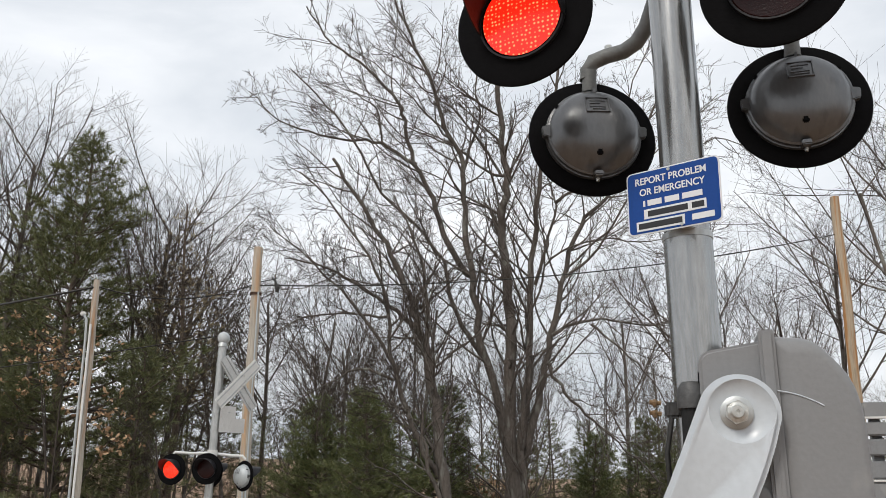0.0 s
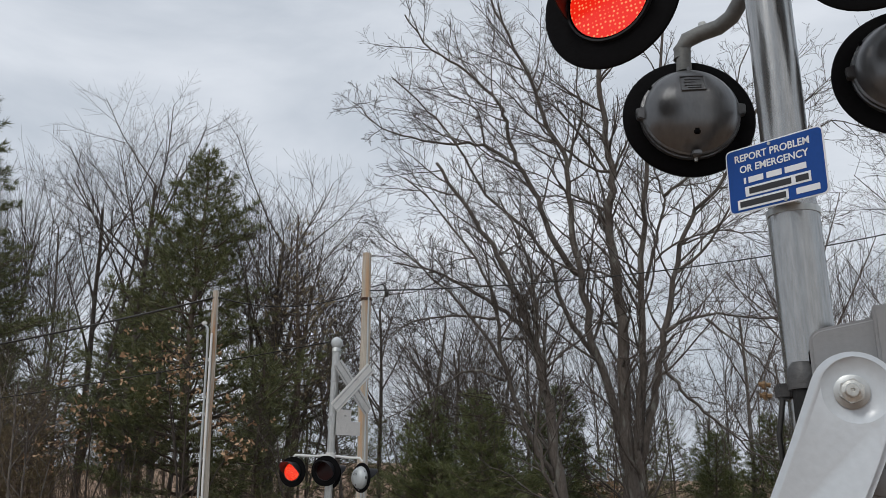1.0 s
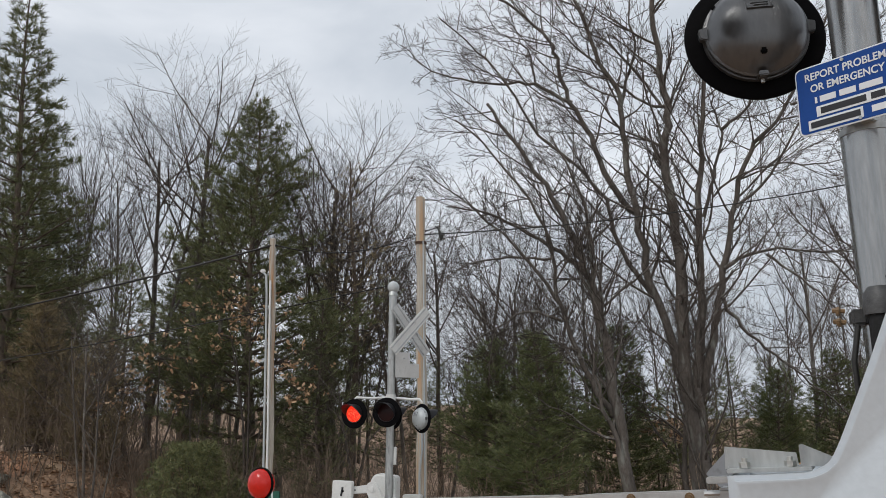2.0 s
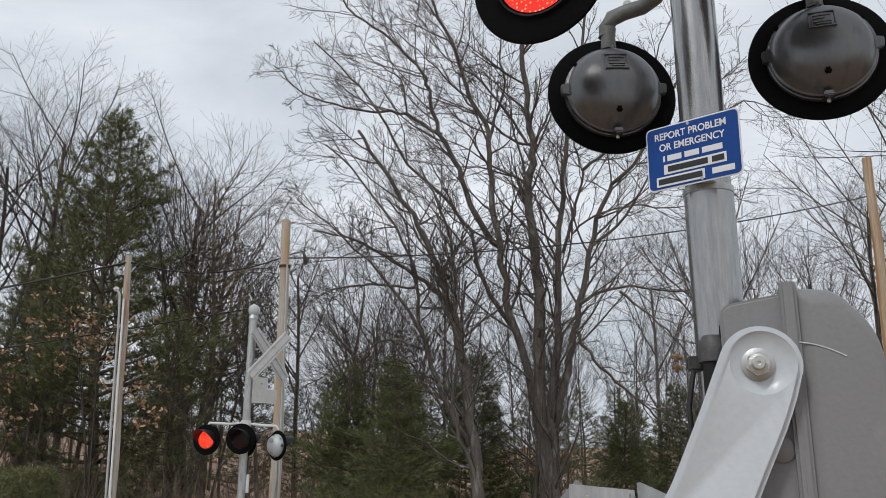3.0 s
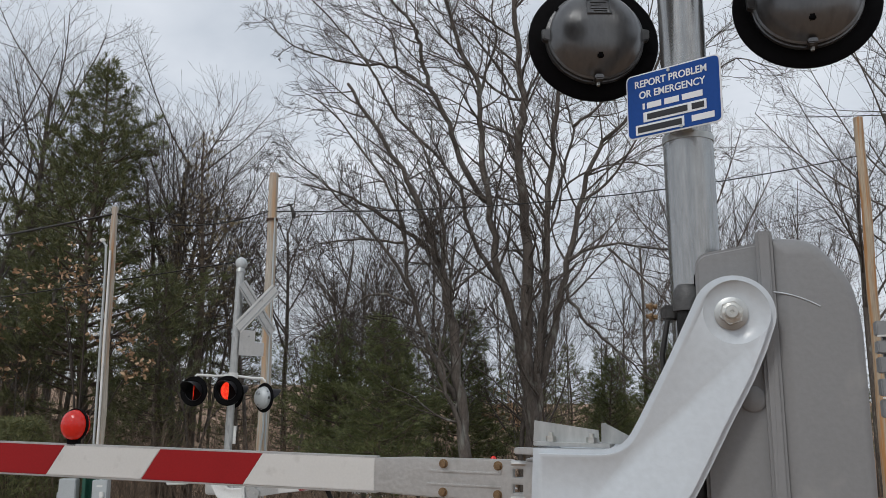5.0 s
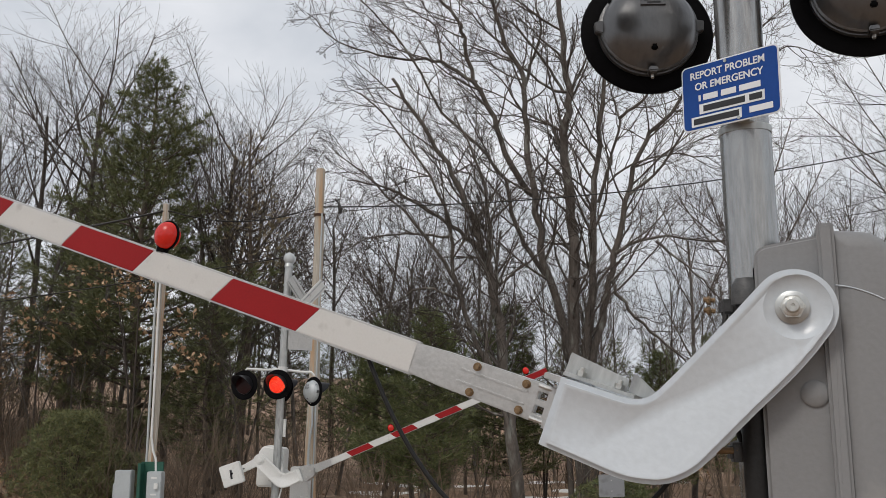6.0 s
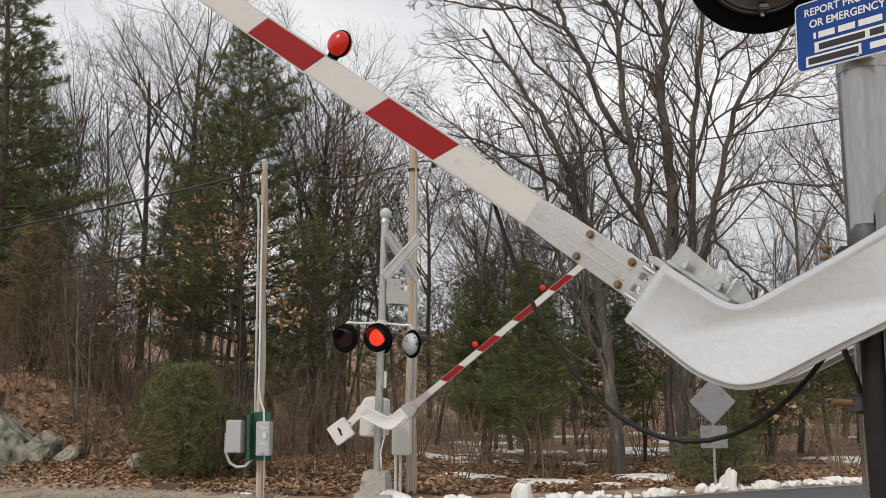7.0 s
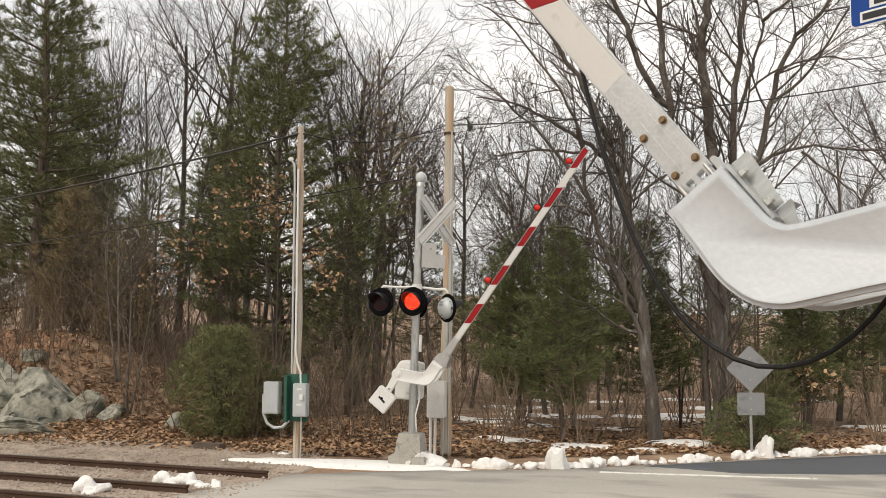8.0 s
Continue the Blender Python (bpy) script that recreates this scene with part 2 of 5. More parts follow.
def add_tube(bm, pts, radii, sides=12, caps=True):
    pts = [Vector(p) for p in pts]
    if not isinstance(radii, (list, tuple)):
        radii = [radii] * len(pts)
    rings, up = [], Vector((0.31, 0.17, 0.94))
    for i, p in enumerate(pts):
        d = (pts[min(i + 1, len(pts) - 1)] - pts[max(i - 1, 0)]).normalized()
        side = d.cross(up)
        if side.length < 0.1:
            side = d.cross(Vector((1, 0, 0)))
        side.normalize()
        other = d.cross(side)
        rings.append([bm.verts.new(p + (side * math.cos(a) + other * math.sin(a)) * radii[i]) for a in [2 * math.pi * k / sides for k in range(sides)]])
    for a, b in zip(rings, rings[1:]):
        for k in range(sides):
            bm.faces.new((a[k], a[(k + 1) % sides], b[(k + 1) % sides], b[k]))
    if caps:
        bm.faces.new(rings[0][::-1])
        bm.faces.new(rings[-1])
    bmesh.ops.recalc_face_normals(bm, faces=bm.faces)


def tube(pts, radii, sides=12):
    bm = bmesh.new()
    add_tube(bm, pts, radii, sides)
    return bm


def lathe(profile, m, sides=40, squash=1.0):
    """A profile of (radius, depth) turned about the local y axis."""
    bm = bmesh.new()
    rings = []
    for r, y in profile:
        if r < 1e-5:
            rings.append([bm.verts.new((0, y, 0))])
        else:
            rings.append([bm.verts.new((r * math.cos(2 * math.pi * k / sides), y, r * squash * math.sin(2 * math.pi * k / sides))) for k in range(sides)])
    for a, b in zip(rings, rings[1:]):
        for k in range(sides):
            f = [a[k % len(a)], a[(k + 1) % len(a)], b[(k + 1) % len(b)], b[k % len(b)]]
            f = list(dict.fromkeys(f))
            if len(f) > 2:
                bm.faces.new(f)
    bmesh.ops.recalc_face_normals(bm, faces=bm.faces)
    bmesh.ops.transform(bm, matrix=m, verts=bm.verts)
    return bm


def plate(outline, y0, y1, bevel=0.0, m=None, segments=2):
    """An outline in x and z given depth along y."""
    bm = bmesh.new()
    a = [bm.verts.new((x, y0, z)) for x, z in outline]
    b = [bm.verts.new((x, y1, z)) for x, z in outline]
    fa, fb = bm.faces.new(a), bm.faces.new(b[::-1])
    n = len(outline)
    for i in range(n):
        bm.faces.new((a[i], b[i], b[(i + 1) % n], a[(i + 1) % n]))
    bmesh.ops.recalc_face_normals(bm, faces=bm.faces)
    if bevel:
        rim = list({e for f in (fa, fb) for e in f.edges})
        bmesh.ops.bevel(bm, geom=rim, offset=bevel, segments=segments, affect="EDGES")
    if m is not None:
        bmesh.ops.transform(bm, matrix=m, verts=bm.verts)
    return bm


def domed(outline, y0, y1, r, steps=4):
    """A convex outline in x and z with softly rounded front and back rims."""
    cx, cz = sum(p[0] for p in outline) / len(outline), sum(p[1] for p in outline) / len(outline)
    half = min(max(p[0] for p in outline) - min(p[0] for p in outline), max(p[1] for p in outline) - min(p[1] for p in outline)) / 2
    bm = bmesh.new()
    rings = []
    for end, sign in ((y0, 1), (y1, -1)):
        loop = []
        for k in range(steps + 1):
            a = math.pi / 2 * k / steps
            loop.append((end + sign * r * (1 - math.sin(a)), r * (1 - math.cos(a))))
        for y, inset in (loop[::-1] if sign > 0 else loop):
            s = 1 - inset / half
            rings.append([bm.verts.new((cx + (x - cx) * s, y, cz + (z - cz) * (1 - inset / half * 0.6))) for x, z in outline])
    n = len(outline)
    for a, b in zip(rings, rings[1:]):
        for i in range(n):
            bm.faces.new((a[i], b[i], b[(i + 1) % n], a[(i + 1) % n]))
    bm.faces.new(rings[0]), bm.faces.new(rings[-1][::-1])
    bmesh.ops.recalc_face_normals(bm, faces=bm.faces)
    return bm


def rounded(outline, radius, steps=5):
    """The outline with its corners rounded."""
    out, n = [], len(outline)
    for i in range(n):
        p, a, b = Vector(outline[i]), Vector(outline[i - 1]), Vector(outline[(i + 1) % n])
        r = radius[i] if isinstance(radius, (list, tuple)) else radius
        if r <= 0:
            out.append(tuple(p))
            continue
        da, db = (a - p), (b - p)
        r1, r2 = min(r, da.length * 0.49), min(r, db.length * 0.49)
        s, e = p + da.normalized() * r1, p + db.normalized() * r2
        for k in range(steps + 1):
            t = k / steps
            out.append(tuple(s * (1 - t) ** 2 + p * 2 * t * (1 - t) + e * t ** 2))
    return out


def thing(name, at, label, category, group="", kind=""):
    e = new(name)
    e.empty_display_size = 0.2
    e.matrix_basis = at
    return tagged(e, label, category, group, kind)


def lettering(text, size, m, material, parent, name="lettering"):
    cu = bpy.data.curves.new(name, "FONT")
    cu.body, cu.size, cu.extrude, cu.offset = text, size, 0.0006, size * 0.018
    cu.align_x, cu.align_y = "CENTER", "CENTER"
    tmp = bpy.data.objects.new(name, cu)
    scene.collection.objects.link(tmp)
    me = bpy.data.meshes.new_from_object(tmp.evaluated_get(bpy.context.evaluated_depsgraph_get()))
    bpy.data.objects.remove(tmp)
    me.transform(m)
    me.materials.clear()
    me.materials.append(material)
    ob = new(name, me)
    ob.parent = parent
    return ob


# ---------------------------------------------------------------- ground
def step01(t):
    t = min(1.0, max(0.0, t))
    return t * t * (3 - 2 * t)


def ground_height(x, y):
    z = -0.39 + 1.12 * step01((9.0 - y) / 5.0)
    z += 2.2 * step01((-x - 9.5) / 6.0) * step01((y - 16.9) / 4.5)
    wood = step01((y - 16.5 - max(0.0, 0.42 * (x + 3.0))) / 3.0)
    z += wood * 0.16 * noise.noise(Vector((x * 0.35, y * 0.35, 3.1)))
    z += wood * 0.05 * noise.noise(Vector((x * 1.7, y * 1.7, 1.1)))
    z -= 0.10 * step01((y - 19) / 6.0) * step01((x + 6) / 4.0)
    z += 3.6 * step01((y - 46) / 60.0)
    return z


def axis_steps(lo, hi, fine, far):
    core = list(np.arange(lo, hi + fine / 2, fine))
    outer, d = [], fine * 2
    while d < far:
        outer.append(d)
        d *= 1.6
    outer.append(far)
    return [lo - d for d in outer[::-1]] + core + [hi + d for d in outer]


xs, ys = axis_steps(-24, 18, 0.4, 1500), axis_steps(2, 46, 0.4, 1500)
gv = [(x, y, ground_height(x, y)) for y in ys for x in xs]
nx = len(xs)
gf = [(j * nx + i, j * nx + i + 1, (j + 1) * nx + i + 1, (j + 1) * nx + i) for j in range(len(ys) - 1) for i in range(nx - 1)]
tagged(raw("ground", gv, gf, LITTER), "brown woodland ground covered with leaf litter", "ground", kind="structure")


def sheet(name, edge_a, edge_b, material, lift, label, category, cut=24, across=10):
    """A thin ground sheet between two edge lines, laid over the ground."""
    def at(line, t):
        s = t * (len(line) - 1)
        i = min(int(s), len(line) - 2)
        a, b = Vector(line[i]), Vector(line[i + 1])
        return a + (b - a) * (s - i)
    v, f = [], []
    for j in range(cut + 1):
        a, b = at(edge_a, j / cut), at(edge_b, j / cut)
        for i in range(across + 1):
            p = a + (b - a) * (i / across)
            if 0 < i < across:
                p = p + Vector((noise.noise(Vector((p.x, p.y, 5))), noise.noise(Vector((p.x, p.y, 9))))) * 0.05
            v.append((p.x, p.y, ground_height(p.x, p.y) + lift))
    w = across + 1
    for j in range(cut):
        for i in range(across):
            f.append((j * w + i, j * w + i + 1, (j + 1) * w + i + 1, (j + 1) * w + i))
    ob = raw(name, v, f, material)
    sol = ob.modifiers.new("depth", "SOLIDIFY")
    sol.thickness, sol.offset = 0.05, -1
    return tagged(ob, label, category, kind="structure")


sheet("road", [(-7.9, 9.0), (-6.75, 11.9), (-5.75, 14.1), (-3.6, 15.0), (-1.6, 15.6), (0.3, 16.7), (2.3, 17.9), (4.8, 19.2), (9.5, 21.4), (16, 24)],
      [(3.0, 7.0), (4.5, 8.0), (6.0, 9.0), (7.0, 9.8), (8.0, 10.6), (9.2, 11.4), (10.5, 12.2), (12, 13.2), (15, 14.8), (19, 17)], ASPHALT, 0.03, "worn pale grey asphalt road at the crossing", "road", 45, 16)
sheet("road_side", [(-0.2, 16.28), (2.35, 17.75), (4.8, 19.05), (9.5, 21.2), (16, 23.8)], [(1.4, 15.9), (3.0, 16.2), (6.0, 17.0), (11.0, 18.4), (18, 20.4)], NEWASPHALT, 0.036,
      "dark newer asphalt lane beside the snow edge", "road", 24, 6)
sheet("road_line", [(-0.9, 15.50), (2.5, 15.70)], [(-0.9, 15.42), (2.5, 15.61)], LINEWHITE, 0.042, "white painted line on the asphalt road", "road marking", 10, 2)
sheet("track_bed", [(-60, 18.2), (-30, 17.6), (-16, 17.4), (-12, 17.6), (-8.5, 16.9), (-6.8, 16.3), (-5.7, 14.8)],
      [(-60, 8), (-30, 8), (-18, 8.5), (-12, 9), (-9, 9.6), (-7.4, 10.0), (-6.2, 10.2)], GRAVEL, 0.02, "grey-brown ballast gravel under the tracks", "gravel", 50, 30)


def rail_line(y_at_left, name):
    """One rail with foot, web and head, from far out to the crossing."""
    a, b = Vector((-60.0, y_at_left + 4.65, 0)), Vector((-5.95 - 0.42 * (14.42 - y_at_left), y_at_left - 0.56, 0))
    d = (b - a).normalized()
    side = Vector((-d.y, d.x, 0))
    prof = [(-0.07, 0), (0.07, 0), (0.07, 0.015), (0.012, 0.04), (0.012, 0.12), (0.036, 0.135), (0.036, 0.168), (-0.036, 0.168), (-0.036, 0.135), (-0.012, 0.12), (-0.012, 0.04), (-0.07, 0.015)]
    v = [p + side * s + Vector((0, 0, -0.42 + h)) for p in (a, b) for s, h in prof]
    n = len(prof)
    f = [(i, (i + 1) % n, n + (i + 1) % n, n + i) for i in range(n)] + [tuple(range(n))[::-1], tuple(range(n, 2 * n))]
    rail = tagged(raw(name, v, f, RUST, smoothed=False), "rusty steel rail on ballast running to the road", "rail", "rails of the tracks")
    top = [p + side * s + Vector((0, 0, -0.42 + h)) for p in (a, b) for s, h in ((-0.028, 0.169), (0.028, 0.169), (0.028, 0.172), (-0.028, 0.172))]
    part_top = raw("running_surface", top, [(0, 1, 5, 4), (1, 2, 6, 5), (2, 3, 7, 6), (3, 0, 4, 7), (3, 2, 1, 0), (4, 5, 6, 7)], RAILTOP, rail, False)
    part_top["label"] = "worn bright running surface"


for off in (0.0, 1.435, 2.55):
    rail_line(14.20 - off, "rail")
sleeper_mesh = None
for k in range(26):
    x = -6.6 - 0.62 * k
    bm = boxed((0, 0, 0), (0.22, 2.5, 0.16), None, 0.015)
    if sleeper_mesh is None:
        sl = part("railway_sleeper", bm, TIMBER)
        sleeper_mesh = sl.data
    else:
        bm.free()
        sl = new("railway_sleeper", sleeper_mesh)
    sl.matrix_basis = pose(x, 14.42 - 0.72 - (x + 11.75) * 0.096 - 0.02, -0.475, 0, 0, -5.5 + random.uniform(-1, 1))
    tagged(sl, "dark old timber sleeper half sunk in ballast", "railway sleeper", "sleepers under the rails")

# a short block of timber lying by the track
tagged(part("timber_block", boxed((0, 0, 0.06), (0.62, 0.2, 0.13), None, 0.012), TIMBER), "short dark timber block lying on gravel", "timber").matrix_basis = pose(-8.6, 16.5, ground_height(-8.6, 16.5), 0, 0, -6)


# ---------------------------------------------------------------- snow
def lump(bm, c, s, seed):
    got = bmesh.ops.create_icosphere(bm, subdivisions=3, radius=1)["verts"]
    for v in got:
        k = 1 + 0.55 * noise.noise(v.co * 1.4 + Vector((seed, 0, seed * 0.7))) + 0.22 * noise.noise(v.co * 4.2 + Vector((0, seed, 0)))
        v.co = Vector((v.co.x * s[0] * k, v.co.y * s[1] * k, max(-0.25, v.co.z) * s[2] * k)) + Vector(c)


def snow_ridge(points, name, size, tall, label):
    bm = bmesh.new()
    rnd = random.Random(5)
    for (ax, ay), (bx, by) in zip(points, points[1:]):
        n = max(2, int(math.hypot(bx - ax, by - ay) / 0.17))
        for i in range(n):
            t = i / n
            x, y = ax + (bx - ax) * t, ay + (by - ay) * t + rnd.uniform(-0.07, 0.07)
            s = size * rnd.uniform(0.45, 1.2)
            lump(bm, (x, y, ground_height(x, y) + 0.02), (s, s * 0.9, s * tall * rnd.uniform(0.5, 1.15)), rnd.uniform(0, 50))
    ob = part(name, bm, SNOW)
    smooth(ob, 60)
    return tagged(ob, label, "snow", kind="stuff")


snow_ridge([(-4.3, 15.55), (-3.2, 15.62), (-2.3, 15.72), (-1.5, 15.95), (-0.8, 16.35)], "snow_bank", 0.135, 1.1, "lumpy ploughed snow bank along the road edge")
snow_ridge([(-0.7, 16.45), (0.3, 17.0), (1.3, 17.6)], "snow_bank", 0.12, 1.0, "low broken snow bank among leaves")
snow_ridge([(1.5, 17.75), (2.4, 18.3), (3.4, 18.95), (4.6, 19.55), (6.5, 20.5)], "snow_bank", 0.125, 1.0, "ploughed snow bank along the curve of the road")
snow_ridge([(-8.2, 12.0), (-7.95, 12.02)], "snow_heap", 0.20, 1.0, "small heap of old snow between the rails")
snow_ridge([(-7.5, 12.95), (-7.1, 12.9), (-6.7, 12.8), (-6.35, 12.75)], "snow_heap", 0.17, 0.9, "small ridge of old snow by the rail")
for c, s, r in (((-1.62, 15.75), (0.17, 0.15, 0.42), 3.0), ((2.05, 18.1), (0.15, 0.13, 0.36), 8.0), ((-3.95, 15.45), (0.36, 0.25, 0.26), 12.0)):
    bm = bmesh.new()
    lump(bm, (0, 0, 0), s, r)
    ob = smooth(part("snow_lump", bm, SNOW), 60)
    ob.matrix_basis = pose(c[0], c[1], ground_height(*c) + 0.03)
    tagged(ob, "upright lump of old snow on the bank", "snow", "snow lumps")


def needle_carpet(cx, cy, rx, ry, seed):
    ob = snow_patch(cx, cy, rx, ry, seed, 0.02)
    ob.name, ob.data.name = "needle_carpet", "needle_carpet"
    ob.data.materials[0] = NEEDLELITTER
    return tagged(ob, "orange-brown carpet of fallen pine needles on the bank", "pine needles", "needle carpets")


def snow_patch(cx, cy, rx, ry, seed, lift=0.03):
    n, rings = 28, 5
    v = [(cx, cy, ground_height(cx, cy) + lift + 0.03)]
    for j in range(1, rings + 1):
        for k in range(n):
            a = 2 * math.pi * k / n
            r = j / rings * (1 + 0.55 * noise.noise(Vector((math.cos(a) * 1.6 + seed, math.sin(a) * 1.6, seed))))
            x, y = cx + rx * r * math.cos(a), cy + ry * r * math.sin(a)
            v.append((x, y, ground_height(x, y) + (lift + 0.03 * (1 - j / rings) if j < rings else -0.03)))
    f = [(0, 1 + k, 1 + (k + 1) % n) for k in range(n)]
    for j in range(rings - 1):
        for k in range(n):
            a, b = 1 + j * n, 1 + (j + 1) * n
            f.append((a + k, b + k, b + (k + 1) % n, a + (k + 1) % n))
    return tagged(raw("snow_patch", v, f, SNOW), "thin patch of melting snow on leaf litter", "snow", "snow patches in the wood")


snow_patch(-5.2, 15.25, 2.4, 0.34, 1.0, 0.06)
snow_patch(-6.9, 16.35, 0.38, 0.2, 2.0)
rnd = random.Random(11)
for i in range(34):
    x, y = rnd.uniform(-5.5, 9), rnd.uniform(19, 33)
    if y < 18.4 + 0.42 * max(0, x + 1):
        y += 4
    snow_patch(x, y, rnd.uniform(0.3, 1.2), rnd.uniform(0.15, 0.5), 3.0 + i, 0.05)
snow_patch(-1.5, 18.5, 0.8, 0.35, 40.0, 0.07)
needle_carpet(-16.3, 20.4, 1.7, 1.3, 61.0)
snow_patch(-0.2, 18.2, 0.35, 0.2, 47.0, 0.06)
snow_patch(-2.8, 18.9, 0.5, 0.25, 41.0, 0.06)
snow_patch(0.5, 19.3, 0.7, 0.4, 44.0, 0.07)


# ---------------------------------------------------------------- rocks
def boulder(x, y, s, seed, rz, lift=0.35):
    """A block broken along flat faces, with a rough skin."""
    r = random.Random(seed)
    cuts = []
    for k in range(11):
        a, e = r.uniform(0, 6.28), r.uniform(-0.35, 0.95)
        cuts.append((Vector((math.cos(a) * math.cos(e), math.sin(a) * math.cos(e), math.sin(e))), r.uniform(0.55, 0.85)))
    bm = bmesh.new()
    for v in bmesh.ops.create_icosphere(bm, subdivisions=5, radius=1.15)["verts"]:
        q = v.co.copy()
        for way, reach in cuts:
            over = q.dot(way) - reach
            if over > 0:
                q -= way * over * 0.97
        q *= 1 + 0.05 * noise.noise(q * 3.1 + Vector((seed, 0, 0))) + 0.025 * noise.noise(q * 9 + Vector((0, seed, 0)))
        q *= 1 - 0.10 * max(0.0, 0.12 - abs(noise.noise(q * 1.9 + Vector((0, 0, seed))))) / 0.12
        v.co = Vector((q.x * s[0], q.y * s[1], q.z * s[2]))
    ob = smooth(part("boulder", bm, STONE), 24)
    ob.matrix_basis = pose(x, y, ground_height(x, y) + s[2] * lift, 0, 0, rz)
    return tagged(ob, "grey lichened granite rock breaking out of the leafy bank", "rock", "rocks on the bank")


boulder(-14.0, 18.35, (1.0, 0.8, 0.85), 3, 12)
boulder(-15.2, 18.2, (0.95, 0.8, 0.85), 4, -10)
boulder(-13.9, 17.5, (1.3, 0.5, 0.26), 7, 4, 0.4)
boulder(-12.9, 18.5, (0.5, 0.45, 0.42), 9, 30, 0.25)
boulder(-12.3, 18.7, (0.32, 0.3, 0.22), 12, 60, 0.2)
boulder(-15.3, 19.9, (0.5, 0.35, 0.16), 15, 5)
boulder(-10.7, 18.9, (0.35, 0.3, 0.22), 18, 5)


# ---------------------------------------------------------------- the signal lamps
LEFT_LIT = [(-1, 0.08), (0.65, 1.18), (1.75, 2.28), (2.85, 3.37), (3.95, 4.45), (5.0, 5.57), (6.13, 6.66), (7.23, 7.75)]
FLASHERS = []      # (lens, lit first or second)
ARMS = []          # (arm, which gate)


def signal_lamp(parent, m, lens=0, label="", bracket=True):
    """A round black background with a domed housing behind (+y), a hooded red lens in front (-y). lens: 1 or 2, its turn to flash."""
    lamp = part("signal_lamp", lathe([(0, -0.004), (0.15, -0.004), (0.236, -0.012), (0.252, -0.006), (0.254, 0.004), (0.246, 0.012), (0.18, 0.008), (0, 0.008)], Matrix(), 56), BLACK, parent, label)
    smooth(lamp, 50)
    lamp.matrix_basis = m
    smooth(part("housing", lathe([(0.186, 0.008), (0.192, 0.02), (0.190, 0.034), (0.181, 0.036), (0.180, 0.043), (0.186, 0.045), (0.186, 0.052), (0.178, 0.056), (0.169, 0.080), (0.147, 0.109), (0.106, 0.131), (0.056, 0.143), (0, 0.147)], Matrix(), 48), DOME, lamp, "dull grey domed lamp housing"), 30)
    for sx in (-1, 1):
        part("hinge_lug", plate(rounded([(0.168, -0.03), (0.205, -0.018), (0.208, 0.022), (0.170, 0.03)], 0.008), 0.03, 0.06, 0.004, Matrix.Diagonal((sx, 1, 1, 1))), DOME, lamp)
    bm = bmesh.new()
    add_box(bm, (0, 0.118, -0.115), (0.024, 0.02, 0.034), None, 0.004)
    part("latch", bm, BLACK, lamp)
    part("latch_lug", boxed((0, 0.06, -0.188), (0.034, 0.05, 0.02), None, 0.004), DOME, lamp)
    part("latch_screw", tube([(0, 0.05, -0.19), (0, 0.05, -0.212)], 0.007, 8), ZINC, lamp, "small bright screw under the dome")
    tilt = Matrix.Translation((0, 0.1365, 0.076)) @ Matrix.Rotation(radians(15), 4, "X")
    for x, z, wide, high in ((0, 0.036, 0.092, 0.004), (0, -0.036, 0.092, 0.004), (-0.044, 0, 0.004, 0.072), (0.044, 0, 0.004, 0.072), (0, 0.02, 0.06, 0.005), (0.01, 0.006, 0.04, 0.005), (0, -0.012, 0.062, 0.004), (-0.004, -0.023, 0.05, 0.004)):
        part("moulded_rib", boxed((x, 0, z), (wide, 0.008, high), tilt), DOME, lamp)
    part("top_rib", boxed((0, 0.085, 0.152), (0.010, 0.03, 0.05), None, 0.003), DOME, lamp)
    for sx in (-1, 1):
        for x, z in ((0.03, 0.168), (0.145, 0.11)):
            part("cover_screw", tube([(sx * x, 0.03, z), (sx * x, 0.062, z)], 0.008, 8), BLACK, lamp)
    # hood over the lens
    bm = bmesh.new()
    n, rows = 22, []
    for k in range(n + 1):
        a = radians(-12 + 204 * k / n)
        reach = 0.035 + 0.265 * max(0.0, math.sin(a) * 0.85 + 0.15) ** 0.8
        rows.append([bm.verts.new((math.cos(a) * r, y, math.sin(a) * r)) for r, y in ((0.163, -0.01), (0.163, -0.01 - reach), (0.158, -0.01 - reach), (0.158, -0.01))])
    for a, b in zip(rows, rows[1:]):
        for q in range(4):
            bm.faces.new((a[q], a[(q + 1) % 4], b[(q + 1) % 4], b[q]))
    bm.faces.new(rows[0]), bm.faces.new(rows[-1][::-1])
    bmesh.ops.recalc_face_normals(bm, faces=bm.faces)
    smooth(part("hood", bm, HOODBLACK, lamp), 40)
    smooth(part("lens_ring", lathe([(0.152, -0.006), (0.153, -0.022), (0.160, -0.022), (0.161, -0.006)], Matrix(), 40), HOODBLACK, lamp), 40)
    # the lens disc shows a glowing face or a dark face as it turns over
    bm = lathe([(0, -0.012), (0.08, -0.009), (0.146, -0.0015), (0.148, 0.0015), (0.08, 0.009), (0, 0.012)], Matrix(), 40)
    disc = smooth(part("lens", bm, LIT, lamp, "round red signal lens"), 40)
    disc.data.materials.append(DARKLENS)
    for f in disc.data.polygons:
        f.material_index = 0 if f.center.y < 0 else 1
    disc.matrix_basis = pose(0, -0.016, 0)
    if lens:
        FLASHERS.append((disc, lens))
    else:
        disc.matrix_basis = pose(0, -0.016, 0, 0, 0, 180)
    if bracket:
        smooth(part("neck", tube([(0, 0.02, 0.20), (0, 0.03, 0.25), (0, 0.03, 0.285)], [0.032, 0.028, 0.034], 16), CASTGREY, lamp), 40)
    return lamp


